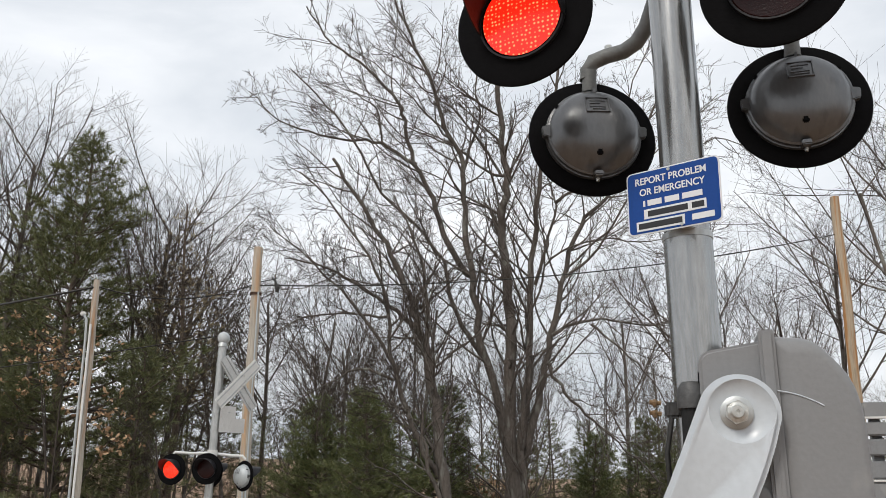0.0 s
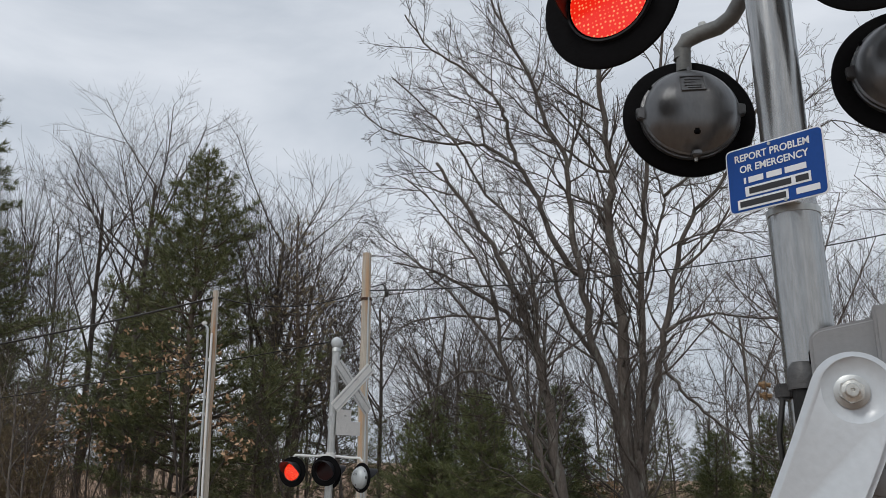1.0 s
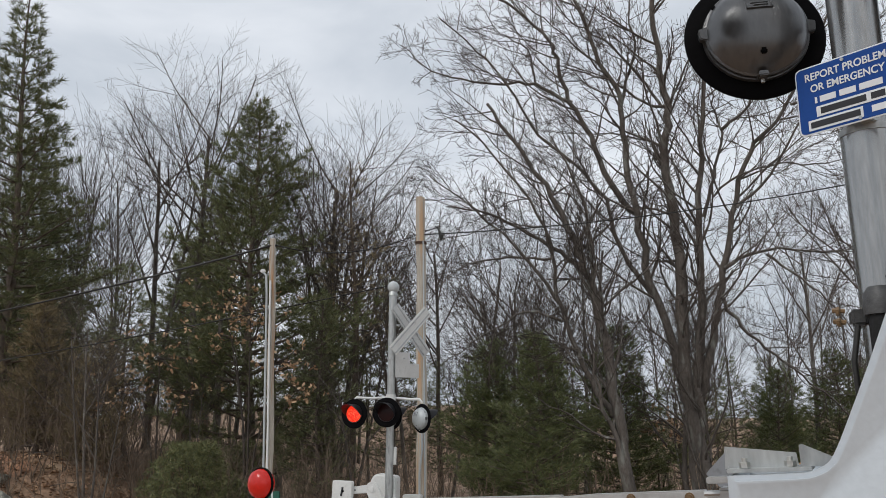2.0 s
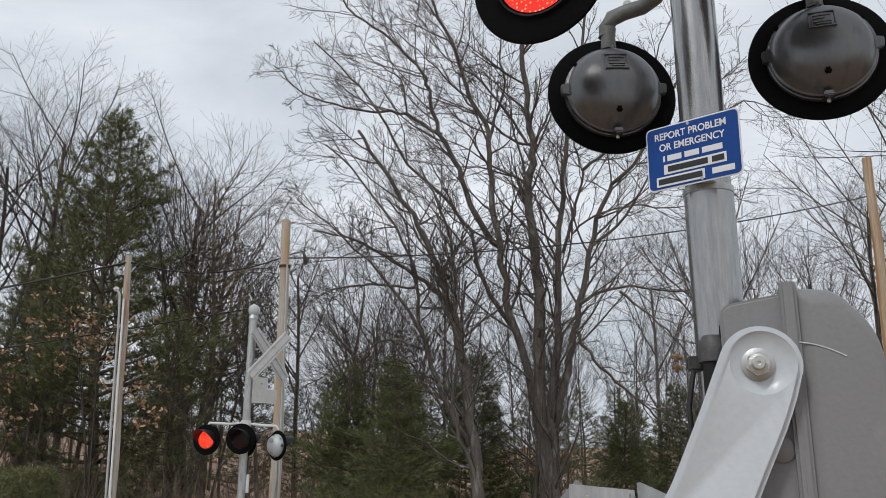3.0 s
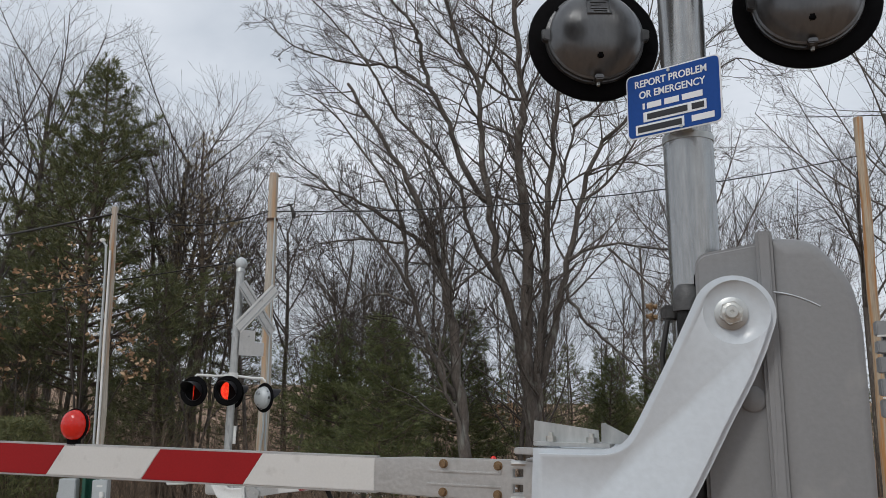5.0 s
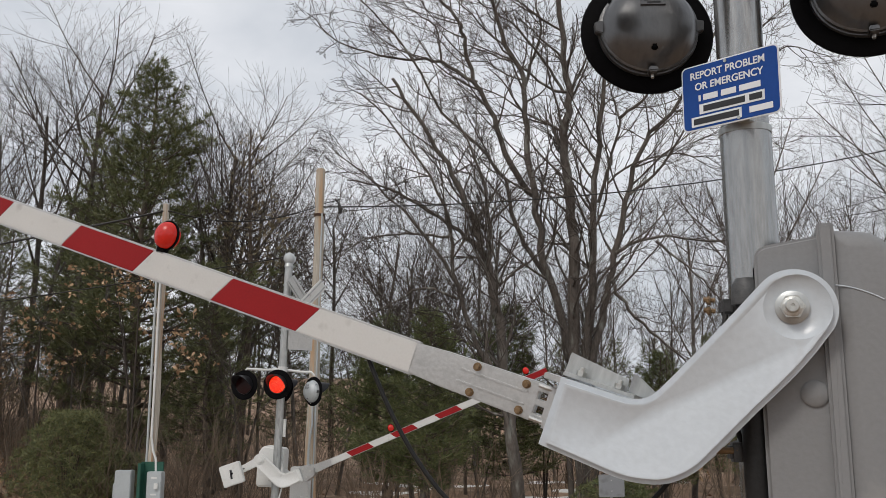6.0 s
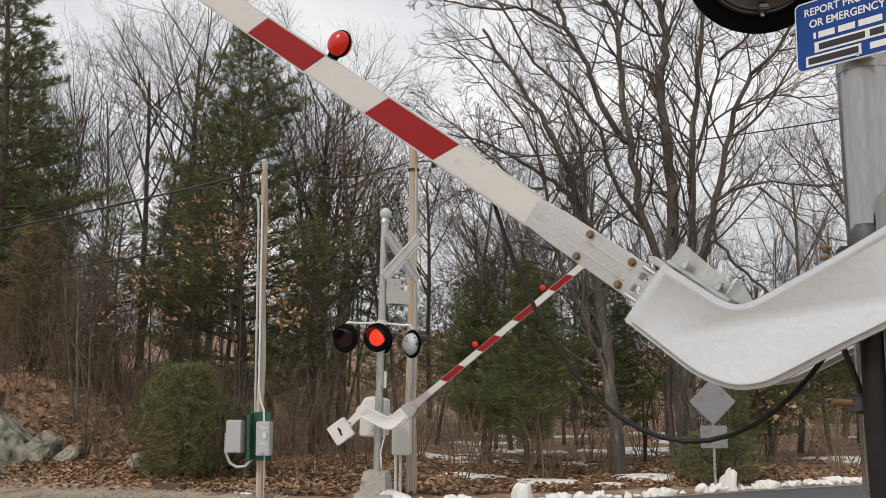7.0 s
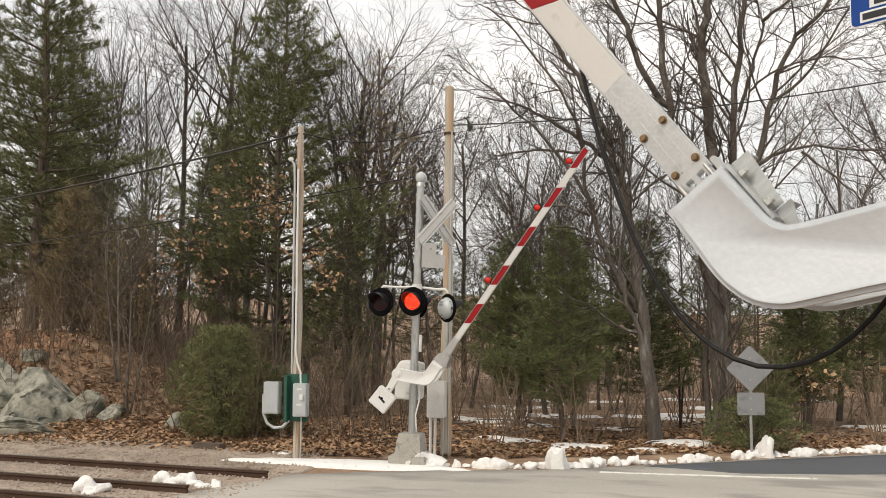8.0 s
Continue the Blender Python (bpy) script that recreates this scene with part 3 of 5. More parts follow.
def gooseneck_outline(k=1.0):
    arc = [(-0.007 + 0.122 * math.cos(radians(a)), -0.003 + 0.120 * math.sin(radians(a))) for a in range(24, 196, 8)]
    rest = [(-0.100, -0.105), (-0.060, -0.198), (0.011, -0.335), (0.085, -0.485), (0.128, -0.562), (0.19, -0.62), (0.26, -0.648), (0.34, -0.66), (0.46, -0.655), (0.605, -0.648),
            (0.600, -0.42), (0.42, -0.418), (0.365, -0.412), (0.325, -0.392), (0.295, -0.35), (0.25, -0.262), (0.185, -0.13)]
    fine, n = [], len(rest)
    for i, p1 in enumerate(rest):
        fine.append(p1)
        if i in (8, 9, 10, n - 1):
            continue
        p0, p2, p3 = rest[max(0, i - 1)], rest[i + 1], rest[min(n - 1, i + 2)]
        for s in (0.33, 0.67):
            fine.append(tuple(0.5 * (2 * b + (c - a) * s + (2 * a - 5 * b + 4 * c - d) * s * s + (3 * b - a - 3 * c + d) * s ** 3) for a, b, c, d in zip(p0, p1, p2, p3)))
    return [(x * k, z * k) for x, z in arc + fine]


def gooseneck(parent, y0, y1, k, name, material, label=""):
    bm = plate(gooseneck_outline(k), y0, y1, 0.016 * k, None, 4)
    sides = sorted(bm.faces, key=lambda f: -f.calc_area())[:2]
    bmesh.ops.inset_region(bm, faces=sides, thickness=0.007 * k, depth=0.0, use_even_offset=True)
    bmesh.ops.inset_region(bm, faces=sides, thickness=0.008 * k, depth=-0.005 * k, use_even_offset=True)
    return smooth(part(name, bm, material, parent, label), 50)


def carve(ob, cutter):
    """Takes the cutter's shape out of a mesh for good."""
    tool = part("cutter", cutter, ob.data.materials[0], ob.parent)
    mod = ob.modifiers.new("carve", "BOOLEAN")
    mod.operation, mod.object, mod.solver = "DIFFERENCE", tool, "EXACT"
    bpy.context.view_layer.update()
    me = bpy.data.meshes.new_from_object(ob.evaluated_get(bpy.context.evaluated_depsgraph_get()))
    ob.modifiers.clear()
    ob.data = me
    bpy.data.objects.remove(tool)
    return smooth(ob, 40)


def hex_bolt(bm, c, r, y0, y1):
    add_tube(bm, [(c[0], y0, c[1]), (c[0], y1, c[1])], r, 6)


def arm_lamp(parent, x, z):
    lamp = part("arm_lamp", lathe([(0, -0.046), (0.028, -0.042), (0.047, -0.027), (0.054, 0), (0.047, 0.027), (0.028, 0.042), (0, 0.046)], pose(x, 0, z + 0.078), 20, 1.12), REDLENS, parent, "red oval warning lamp on the gate arm")
    smooth(lamp, 60)
    bm = bmesh.new()
    add_box(bm, (x, 0, z + 0.012), (0.05, 0.03, 0.035), None, 0.006)
    part("lamp_foot", bm, BLACK, lamp)
    smooth(part("rim", lathe([(0.050, -0.006), (0.057, -0.006), (0.057, 0.006), (0.050, 0.006)], pose(x, 0, z + 0.078), 20, 1.12), BLACK, lamp), 40)


def gate_board(parent, y, v, start, s0, end, tall=0.112, stripe=0.406):
    """The striped board: each stripe a slanted block, and the lamps on top."""
    board = part("gate_board", boxed(((start + end) / 2, y, v), (end - start, 0.022, tall * 0.9), None, 0.003), SHEETWHITE, parent, "striped red and white gate board")
    s, red = start, False
    cuts = [start] + [s0 + stripe * i for i in range(int((end - s0) / stripe) + 1)] + [end]
    for a, b in zip(cuts, cuts[1:]):
        if b - a < 0.02:
            continue
        la, lb = (0 if a == start else 0.036), (0 if b == end else 0.036)
        o = [(a - la, tall / 2), (b - lb, tall / 2), (b + lb, -tall / 2), (a + la, -tall / 2)]
        part("stripe", plate([(x, z + v) for x, z in o], y - 0.018, y + 0.018, 0.002), SHEETRED if red else SHEETWHITE, board, "red stripe" if red else "white stripe")
        red = not red
    bm = bmesh.new()
    for sz in (-1, 1):
        add_box(bm, ((start + end) / 2, y, v + sz * (tall / 2 + 0.003)), (end - start, 0.030, 0.008), None, 0.002)
    part("edge_rib", bm, ALU, board, "thin aluminium edge")
    return board


# ---------------------------------------------------------------- the near gate
NEAR_BASE = Vector((0.85, 3.235, ground_height(0.85, 3.235)))
NEAR_PIVOT = Vector((0.878, 2.939, 2.409))
near_gate = thing("crossing_gate", pose(*NEAR_BASE), "grey railway crossing gate with red lamps and a striped arm", "crossing gate", "crossing gates")


def local_near(m):
    return Matrix.Translation(-NEAR_BASE) @ m


def near_pt(x, y, z):
    return Vector((x, y, z)) - NEAR_BASE


bm = tube([near_pt(0.85, 3.235, NEAR_BASE.z + 0.2), near_pt(0.85, 3.235, 3.045)], 0.0845, 40)
smooth(part("mast", bm, MAST, near_gate, "brushed aluminium mast"), 40)
smooth(part("upper_mast", tube([near_pt(0.85, 3.235, 3.04), near_pt(0.85, 3.235, 5.4)], 0.079, 40), MAST, near_gate), 40)
smooth(part("joint_ring", tube([near_pt(0.85, 3.235, 3.032), near_pt(0.85, 3.235, 3.054)], 0.0875, 40), GALV, near_gate, "stained joint ring on the mast"), 30)
bm = bmesh.new()
add_box(bm, (0, 0, 0.10), (0.42, 0.42, 0.2), None, 0.02)
part("foot", bm, ALU, near_gate)
# crossarm pipes to the lamps
bm = bmesh.new()
add_tube(bm, [near_pt(*p) for p in ((0.86, 3.27, 4.12), (0.82, 3.34, 4.04), (0.79, 3.38, 3.955), (0.755, 3.415, 3.905), (0.71, 3.45, 3.885), (0.645, 3.485, 3.882), (0.595, 3.505, 3.868), (0.572, 3.515, 3.83), (0.571, 3.515, 3.79))], [0.036, 0.033, 0.032, 0.032, 0.031, 0.031, 0.033, 0.034, 0.034], 18)
smooth(part("lamp_arm", bm, CASTGREY, near_gate, "curved cast pipe carrying a lamp"), 40)
bm = bmesh.new()
add_tube(bm, [near_pt(*p) for p in ((0.88, 3.24, 4.12), (1.0, 3.25, 4.08), (1.12, 3.26, 4.0), (1.22, 3.265, 3.935), (1.285, 3.27, 3.905), (1.302, 3.27, 3.83))], [0.04, 0.036, 0.034, 0.034, 0.034, 0.034], 16)
smooth(part("lamp_arm", bm, CASTGREY, near_gate), 40)
bm = bmesh.new()
add_tube(bm, [near_pt(*p) for p in ((0.82, 3.20, 4.24), (0.60, 3.12, 4.24), (0.38, 3.03, 4.22), (0.27, 3.0, 4.18), (0.265, 3.0, 4.08))], [0.04, 0.036, 0.034, 0.034, 0.034], 16)
smooth(part("lamp_arm", bm, CASTGREY, near_gate), 40)
bm = bmesh.new()
add_tube(bm, [near_pt(*p) for p in ((0.86, 3.18, 4.26), (0.98, 3.08, 4.28), (1.08, 2.98, 4.26), (1.12, 2.95, 4.16))], [0.04, 0.036, 0.034, 0.034], 16)
smooth(part("lamp_arm", bm, CASTGREY, near_gate), 40)
for p in ((0.655, 3.48, 3.905), (1.18, 3.262, 3.99), (1.23, 3.265, 3.96)):
    bm = bmesh.new()
    add_tube(bm, [near_pt(*p), near_pt(p[0], p[1], p[2] + 0.02)], 0.016, 6)
    add_tube(bm, [near_pt(p[0], p[1], p[2] - 0.03), near_pt(p[0], p[1], p[2] + 0.02)], 0.009, 8)
    part("arm_set_screw", bm, ZINC, near_gate)
signal_lamp(near_gate, local_near(pose(0.575, 3.511, 3.534, 6, 0, 183)))
signal_lamp(near_gate, local_near(pose(1.308, 3.268, 3.559, 6, 0, 165.7)))
signal_lamp(near_gate, local_near(pose(0.268, 3.00, 3.779, 0, 0, -27)), 1)
signal_lamp(near_gate, local_near(pose(1.13, 2.93, 3.885, 0, 0, -27)), 2)

# the blue notice
notice = part("notice_plate", plate(rounded([(-0.175, -0.1165), (0.175, -0.1165), (0.175, 0.1165), (-0.175, 0.1165)], 0.022), -0.002, 0.002, 0.0008), SIGNWHITE, near_gate, "small blue metal notice about reporting problems")
notice.matrix_basis = local_near(pose(0.781, 3.13, 3.161, 0, 0.8, -40))
part("blue_field", plate(rounded([(-0.170, -0.1115), (0.170, -0.1115), (0.170, 0.1115), (-0.170, 0.1115)], 0.019), -0.0032, -0.0022), BLUE, notice)
flat = Matrix.Rotation(radians(90), 4, "X")
narrow = flat @ Matrix.Diagonal((0.93, 1, 1, 1))
lettering("REPORT PROBLEM", 0.0355, Matrix.Translation((-0.006, -0.0042, 0.077)) @ narrow, SIGNWHITE, notice)
lettering("OR EMERGENCY", 0.0355, Matrix.Translation((-0.002, -0.0042, 0.036)) @ narrow, SIGNWHITE, notice)
for x, z, w in ((-0.108, -0.005, 0.008), (-0.068, -0.005, 0.054), (-0.002, -0.005, 0.054), (0.073, -0.005, 0.074), (0.108, -0.086, 0.080)):
    part("plain_bar", boxed((x, -0.0042, z), (w, 0.0012, 0.021)), SIGNWHITE, notice)
for x, z, w, words in ((0.006, -0.045, 0.232, ((-0.026, 0.150), (0.086, 0.044))), (-0.050, -0.087, 0.182, ((0.0, 0.165),))):
    strip = part("white_strip", boxed((x, -0.0042, z), (w, 0.0012, 0.035)), SIGNWHITE, notice)
    for dx, wide in words:
        part("dark_bar", boxed((x + dx, -0.0052, z), (wide, 0.0012, 0.021)), SIGNDARK, notice)
for x, z in ((-0.01, 0.100), (0.03, -0.100)):
    part("mounting_clip", boxed((x, 0.035, z), (0.04, 0.075, 0.02), None, 0.003), GALV, notice)
    part("notice_screw", tube([(x, -0.007, z * 1.04), (x, 0.0, z * 1.04)], 0.006, 8), GALV, notice)

# collar, bolts and conduit under it
bm = bmesh.new()
add_tube(bm, [near_pt(0.85, 3.235, 2.415), near_pt(0.85, 3.235, 2.455)], 0.097, 32)
smooth(part("collar", bm, CASTDARK, near_gate, "dark clamp collar round the mast"), 30)
bm = bmesh.new()
for dz in (-0.015, 0.02):
    add_tube(bm, [near_pt(0.71, 3.20, 2.44 + dz), near_pt(0.675, 3.212, 2.445 + dz)], 0.008, 8)
    add_tube(bm, [near_pt(0.695, 3.20, 2.44 + dz), near_pt(0.685, 3.205, 2.44 + dz)], 0.014, 6)
part("clamp_ear", boxed(near_pt(0.742, 3.185, 2.436), (0.045, 0.05, 0.05), None, 0.008), CASTDARK, near_gate)
smooth(part("conduit_cap", lathe([(0.0, 0.06), (0.03, 0.055), (0.044, 0.035), (0.047, 0.0), (0.047, -0.03), (0.0, -0.03)], pose(*near_pt(0.79, 3.115, 2.465)) @ Matrix.Rotation(radians(90), 4, "X"), 24), CASTDARK, near_gate, "dark rounded conduit cap"), 40)
part("cap_clip", boxed(near_pt(0.815, 3.085, 2.515), (0.014, 0.014, 0.075), None, 0.004), BLACK, near_gate)
part("clamp_bolts", bm, BRASS, near_gate, "rusty clamp bolts")
smooth(part("conduit", tube([near_pt(0.790, 3.115, 2.46), near_pt(0.788, 3.11, 2.2), near_pt(0.785, 3.11, 1.9), near_pt(0.79, 3.10, 1.5), near_pt(0.80, 3.09, NEAR_BASE.z)], 0.036, 20), RUBBER, near_gate, "thick black conduit beside the mast"), 40)
smooth(part("thin_cable", tube([near_pt(0.735, 3.17, 2.41), near_pt(0.712, 3.165, 2.3), near_pt(0.715, 3.165, 2.15), near_pt(0.77, 3.17, 1.98), near_pt(0.80, 3.19, 1.8)], 0.009, 10), CABLE, near_gate), 40)
bm = bmesh.new()
add_tube(bm, [near_pt(0.85, 3.235, 1.945), near_pt(0.85, 3.235, 2.005)], 0.099, 32)
smooth(part("lower_collar", bm, CASTDARK, near_gate), 30)
part("clamp_ear", boxed(near_pt(0.742, 3.16, 1.975), (0.05, 0.06, 0.06), None, 0.01), CASTDARK, near_gate)
part("clamp_bolt", tube([near_pt(0.74, 3.14, 1.98), near_pt(0.672, 3.15, 1.98)], 0.011, 8), BRASS, near_gate)

# the drive housing
HOUSE = local_near(Matrix.Translation(NEAR_PIVOT) @ pose(0, 0, 0, 0, 0, 165))
body = part("drive_housing", plate(rounded([(0.102, -0.80), (0.102, 0.202), (-0.13, 0.236), (-0.13, -0.80)], [0.02, 0.045, 0.0, 0.02], 6), -0.21, -0.10, 0.012, None, 3), COVER, near_gate, "grey painted drive housing")
smooth(body, 40)
body.matrix_basis = HOUSE
cov = rounded([(-0.118, -0.82), (-0.118, 0.246), (-0.250, 0.232), (-0.352, 0.108), (-0.376, -0.02), (-0.376, -0.82)], [0.0, 0.012, 0.045, 0.06, 0.08, 0.03], 6)
smooth(part("housing_cover", domed(cov, -0.60, -0.082, 0.04), COVER, body, "large grey cover with rounded shoulders"), 50)
smooth(part("flange", plate(rounded([(-0.085, -0.82), (-0.085, 0.262), (-0.135, 0.262), (-0.135, -0.82)], 0.012), -0.62, -0.072, 0.010, None, 2), COVER, body), 50)
bm = lathe([(0, -0.006), (0.032, -0.006), (0.040, 0.0), (0.040, 0.02)], Matrix.Translation((-0.048, -0.094, -0.255)) @ Matrix.Rotation(radians(180), 4, "Z"), 28)
smooth(part("plug", bm, COVER, body, "round plug in the housing"), 40)
# highlight along the cover's crease, put in as a thin paler tube
bm = tube([(-0.128 - 0.0118 * k, -0.0805, 0.069 - 0.0016 * k - 0.00026 * k * k) for k in range(12)], 0.0022, 8)
smooth(part("raised_seam", bm, GREYPAINT, body, "thin pale line standing in for the highlight on the cover's crease"), 40)

# the moving arm: gooseneck, board, lamps, bracket
near_arm = gooseneck(near_gate, -0.085, 0.0, 1.0, "gate_arm", GREYPAINT, "curved grey gooseneck carrying the striped arm")
ARMS.append((near_arm, "near"))
far_side = gooseneck(near_arm, -0.60, -0.52, 1.0, "gooseneck", GREYPAINT)
carve(near_arm, lathe([(0, -0.024), (0.052, -0.024), (0.070, -0.020), (0.092, -0.008), (0.0985, -0.002), (0.100, 0.02), (0, 0.02)], pose(-0.013, 0, 0.002), 56))
bm = lathe([(0.050, -0.026), (0.050, -0.016), (0.046, -0.014), (0.020, -0.012), (0, -0.012)], Matrix(), 36)
smooth(part("hub_washer", bm, GALV, near_arm, "dull round washer"), 30)
bm = bmesh.new()
add_tube(bm, [(0, -0.016, 0), (0, 0.012, 0)], 0.037, 6)
part("hub_nut", bm, ZINC, near_arm, "bright hexagonal hub nut")
bm = lathe([(0.031, 0.010), (0.030, 0.016), (0.021, 0.018), (0.0205, 0.034), (0.017, 0.038), (0.006, 0.038), (0.004, 0.034), (0, 0.034)], Matrix(), 28)
smooth(part("hub_stud", bm, ZINC, near_arm, "bright threaded stud end"), 30)
bm = plate([(x, z) for x, z in ((0.594, -0.42), (0.606, -0.42), (0.612, -0.648), (0.600, -0.648))], -0.58, -0.02, 0.003)
smooth(part("end_plate", bm, GREYPAINT, near_arm), 40)
# web that joins both goosenecks under the elbow
bm = plate([(0.34, -0.654), (0.602, -0.646), (0.602, -0.634), (0.34, -0.642)], -0.56, -0.06, 0.002)
part("lower_web", bm, GREYPAINT, near_arm)
bm = bmesh.new()
add_box(bm, (0.49, -0.15, -0.408), (0.24, 0.20, 0.012), None, 0.002)
part("top_bracket", bm, GALV, near_arm, "galvanised angle bracket on top of the arm")
for outline in ([(0.622, -0.404), (0.408, -0.404), (0.412, -0.362), (0.618, -0.336)], [(0.402, -0.404), (0.272, -0.404), (0.284, -0.392), (0.392, -0.338), (0.402, -0.340)]):
    part("bracket_fin", plate(outline, -0.128, -0.121, 0.001), GALV, near_arm, "upright galvanised plate on the arm")
part("bracket_fin", boxed((0.399, -0.18, -0.372), (0.007, 0.12, 0.06)), GALV, near_arm)
part("bracket_fin", boxed((0.616, -0.18, -0.372), (0.007, 0.12, 0.06)), GALV, near_arm)
# shade of the gap under the bracket, put in as a black strip
part("bracket_gasket", boxed((0.50, -0.094, -0.409), (0.23, 0.006, 0.012)), RUBBER, near_arm, "dark strip standing in for the shade in the gap under the bracket")
for x in (0.43, 0.56):
    bm = bmesh.new()
    add_tube(bm, [(x, -0.09, -0.402), (x, -0.09, -0.372)], 0.009, 8)
    add_tube(bm, [(x, -0.09, -0.400), (x, -0.09, -0.384)], 0.017, 6)
    part("bracket_bolt", bm, ZINC, near_arm)
ARM_Y, ARM_V = -0.21, -0.537
shoe = part("arm_shoe", plate(rounded([(0.70, ARM_V - 0.068), (1.06, ARM_V - 0.064), (1.19, ARM_V - 0.056), (1.19, ARM_V + 0.056), (1.06, ARM_V + 0.064), (0.70, ARM_V + 0.068)], 0.006), ARM_Y - 0.022, ARM_Y + 0.022, 0.004), ALU, near_arm, "dull aluminium arm shoe with bolts")
smooth(shoe, 30)
bm = bmesh.new()
for z in (-0.022, 0.022):
    add_box(bm, (0.87, ARM_Y + 0.023, ARM_V + z), (0.26, 0.006, 0.008), None, 0.002)
part("shoe_rib", bm, ALU, shoe)
for x, z in ((0.751, -0.047), (0.751, 0.047), (0.940, -0.047), (0.940, 0.047)):
    bm = bmesh.new()
    hex_bolt(bm, (x, ARM_V + z), 0.011, ARM_Y + 0.02, ARM_Y + 0.038)
    add_tube(bm, [(x, ARM_Y + 0.02, ARM_V + z), (x, ARM_Y + 0.026, ARM_V + z)], 0.0155, 16)
    part("shoe_bolt", bm, BRASS, shoe, "rusty shoe bolt")
bm = bmesh.new()
for z in (-0.05, 0.0, 0.05):
    add_box(bm, (0.655, ARM_Y, ARM_V + z), (0.11, 0.05, 0.022), None, 0.004)
add_box(bm, (0.635, ARM_Y, ARM_V), (0.05, 0.12, 0.15), None, 0.008)
for z in (-0.055, 0.06):
    add_tube(bm, [(0.60, ARM_Y + 0.05, ARM_V + z), (0.70, ARM_Y + 0.05, ARM_V + z)], 0.009, 8)
part("arm_joint", bm, ALU, near_arm, "worn pivot joint between gooseneck and shoe")
part("top_tab", boxed((0.63, -0.13, -0.435), (0.10, 0.07, 0.02), None, 0.003), ALU, near_arm)
gate_board(near_arm, ARM_Y, ARM_V, 1.18, 1.655, 5.85, stripe=0.419)
for x in (2.43, 4.0, 5.65):
    arm_lamp(near_arm, x, ARM_V + 0.056)
for o in near_arm.children:
    if o.name.startswith("arm_lamp"):
        o.location = (0, ARM_Y, 0)


# ---------------------------------------------------------------- the far gate
FAR_AT = pose(-4.18, 15.5, -0.39, 0, 1.9, 0)
far_gate = thing("crossing_gate", FAR_AT, "white railway crossing gate with bell, crossed boards and counterweight", "crossing gate", "crossing gates")
smooth(part("mast", tube([(0, 0, 0.5), (0, 0, 4.98)], 0.068, 24), GALV, far_gate, "grey steel mast"), 40)
bm = bmesh.new()
add_box(bm, (0, 0, 0.08), (0.66, 0.6, 0.26), None, 0.02)
part("footing", bm, CONCRETE, far_gate, "stained concrete footing")
bm = bmesh.new()
bmesh.ops.create_cone(bm, cap_ends=True, segments=4, radius1=0.34, radius2=0.27, depth=0.36, matrix=pose(0, 0, 0.39, 0, 0, 45))
part("pedestal", bm, CONCRETE, far_gate)
smooth(part("bell", lathe([(0, -0.10), (0.06, -0.105), (0.12, -0.07), (0.135, 0.0), (0.125, 0.07), (0.07, 0.10), (0, 0.105)], pose(0, 0, 5.11) @ Matrix.Scale(0.8, 4), 24), METERGREY, far_gate, "round grey crossing bell"), 50)
smooth(part("bell_rim", lathe([(0.106, -0.012), (0.112, -0.010), (0.112, 0.010), (0.106, 0.012)], pose(0, 0, 5.11, 0, 0, 35), 24), CASTGREY, far_gate, "dark seam round the bell"), 30)
part("bell_cap", boxed((0, -0.02, 5.205), (0.05, 0.05, 0.035), None, 0.01), WHITEPAINT, far_gate)
smooth(part("bell_neck", tube([(0, 0, 4.96), (0, 0, 5.06)], [0.085, 0.06], 20), GALV, far_gate), 40)
# crossed boards, seen from behind
for roll, dy in ((48, 0.0), (-46, -0.03)):
    xb = part("crossed_board", boxed((0, 0, 0), (1.08, 0.012, 0.21), None, 0.003), WHITEPAINT if dy else ALU, far_gate, "pale metal back of a crossed board")
    xb.matrix_basis = pose(0.33, 0.05 + dy, 4.33, 0, 0, 50) @ pose(0, 0, 0, 0, roll, 0)
    part("stiffener", boxed((0, -0.012, -0.06), (1.05, 0.012, 0.02)), GALV, xb)
    part("stiffener", boxed((0, -0.012, 0.06), (1.05, 0.012, 0.02)), GALV, xb)
small = part("track_plate", plate([(-0.22, -0.22), (0.22, -0.22), (0.22, 0.02), (0.05, 0.02), (0.05, 0.22), (-0.22, 0.22)], -0.004, 0.004), ALU, far_gate, "pale back of a small plate")
small.matrix_basis = pose(0.27, 0.06, 3.72, 0, 0, 30)
for h in (4.62, 4.42, 4.16, 3.82):
    bm = bmesh.new()
    add_tube(bm, [(0, 0, h), (0, 0, h + 0.03)], 0.078, 20)
    add_box(bm, (0.14, 0.03, h + 0.015), (0.22, 0.03, 0.02))
    part("band_clamp", bm, GALV, far_gate)
bm = bmesh.new()
add_tube(bm, [(-0.62, -0.17, 3.08), (-0.58, -0.17, 3.14), (-0.3, -0.1, 3.13), (0, 0, 3.15)], 0.022, 10)
add_tube(bm, [(0, 0, 3.15), (0.3, 0.05, 3.12), (0.5, 0.08, 3.12), (0.55, 0.08, 3.06)], 0.022, 10)
add_tube(bm, [(0, 0, 3.08), (0, 0, 3.20)], 0.085, 20)
smooth(part("crossarm", bm, WHITEPAINT, far_gate, "thin white crossarm"), 40)
signal_lamp(far_gate, pose(-0.60, -0.20, 2.86, 0, 0, -12), 1, "", False)
signal_lamp(far_gate, pose(0.005, -0.28, 2.885, 0, 0, -4), 2, "", False)
w = signal_lamp(far_gate, pose(0.545, 0.10, 2.79, 0, 0, 140), 0, "", False)
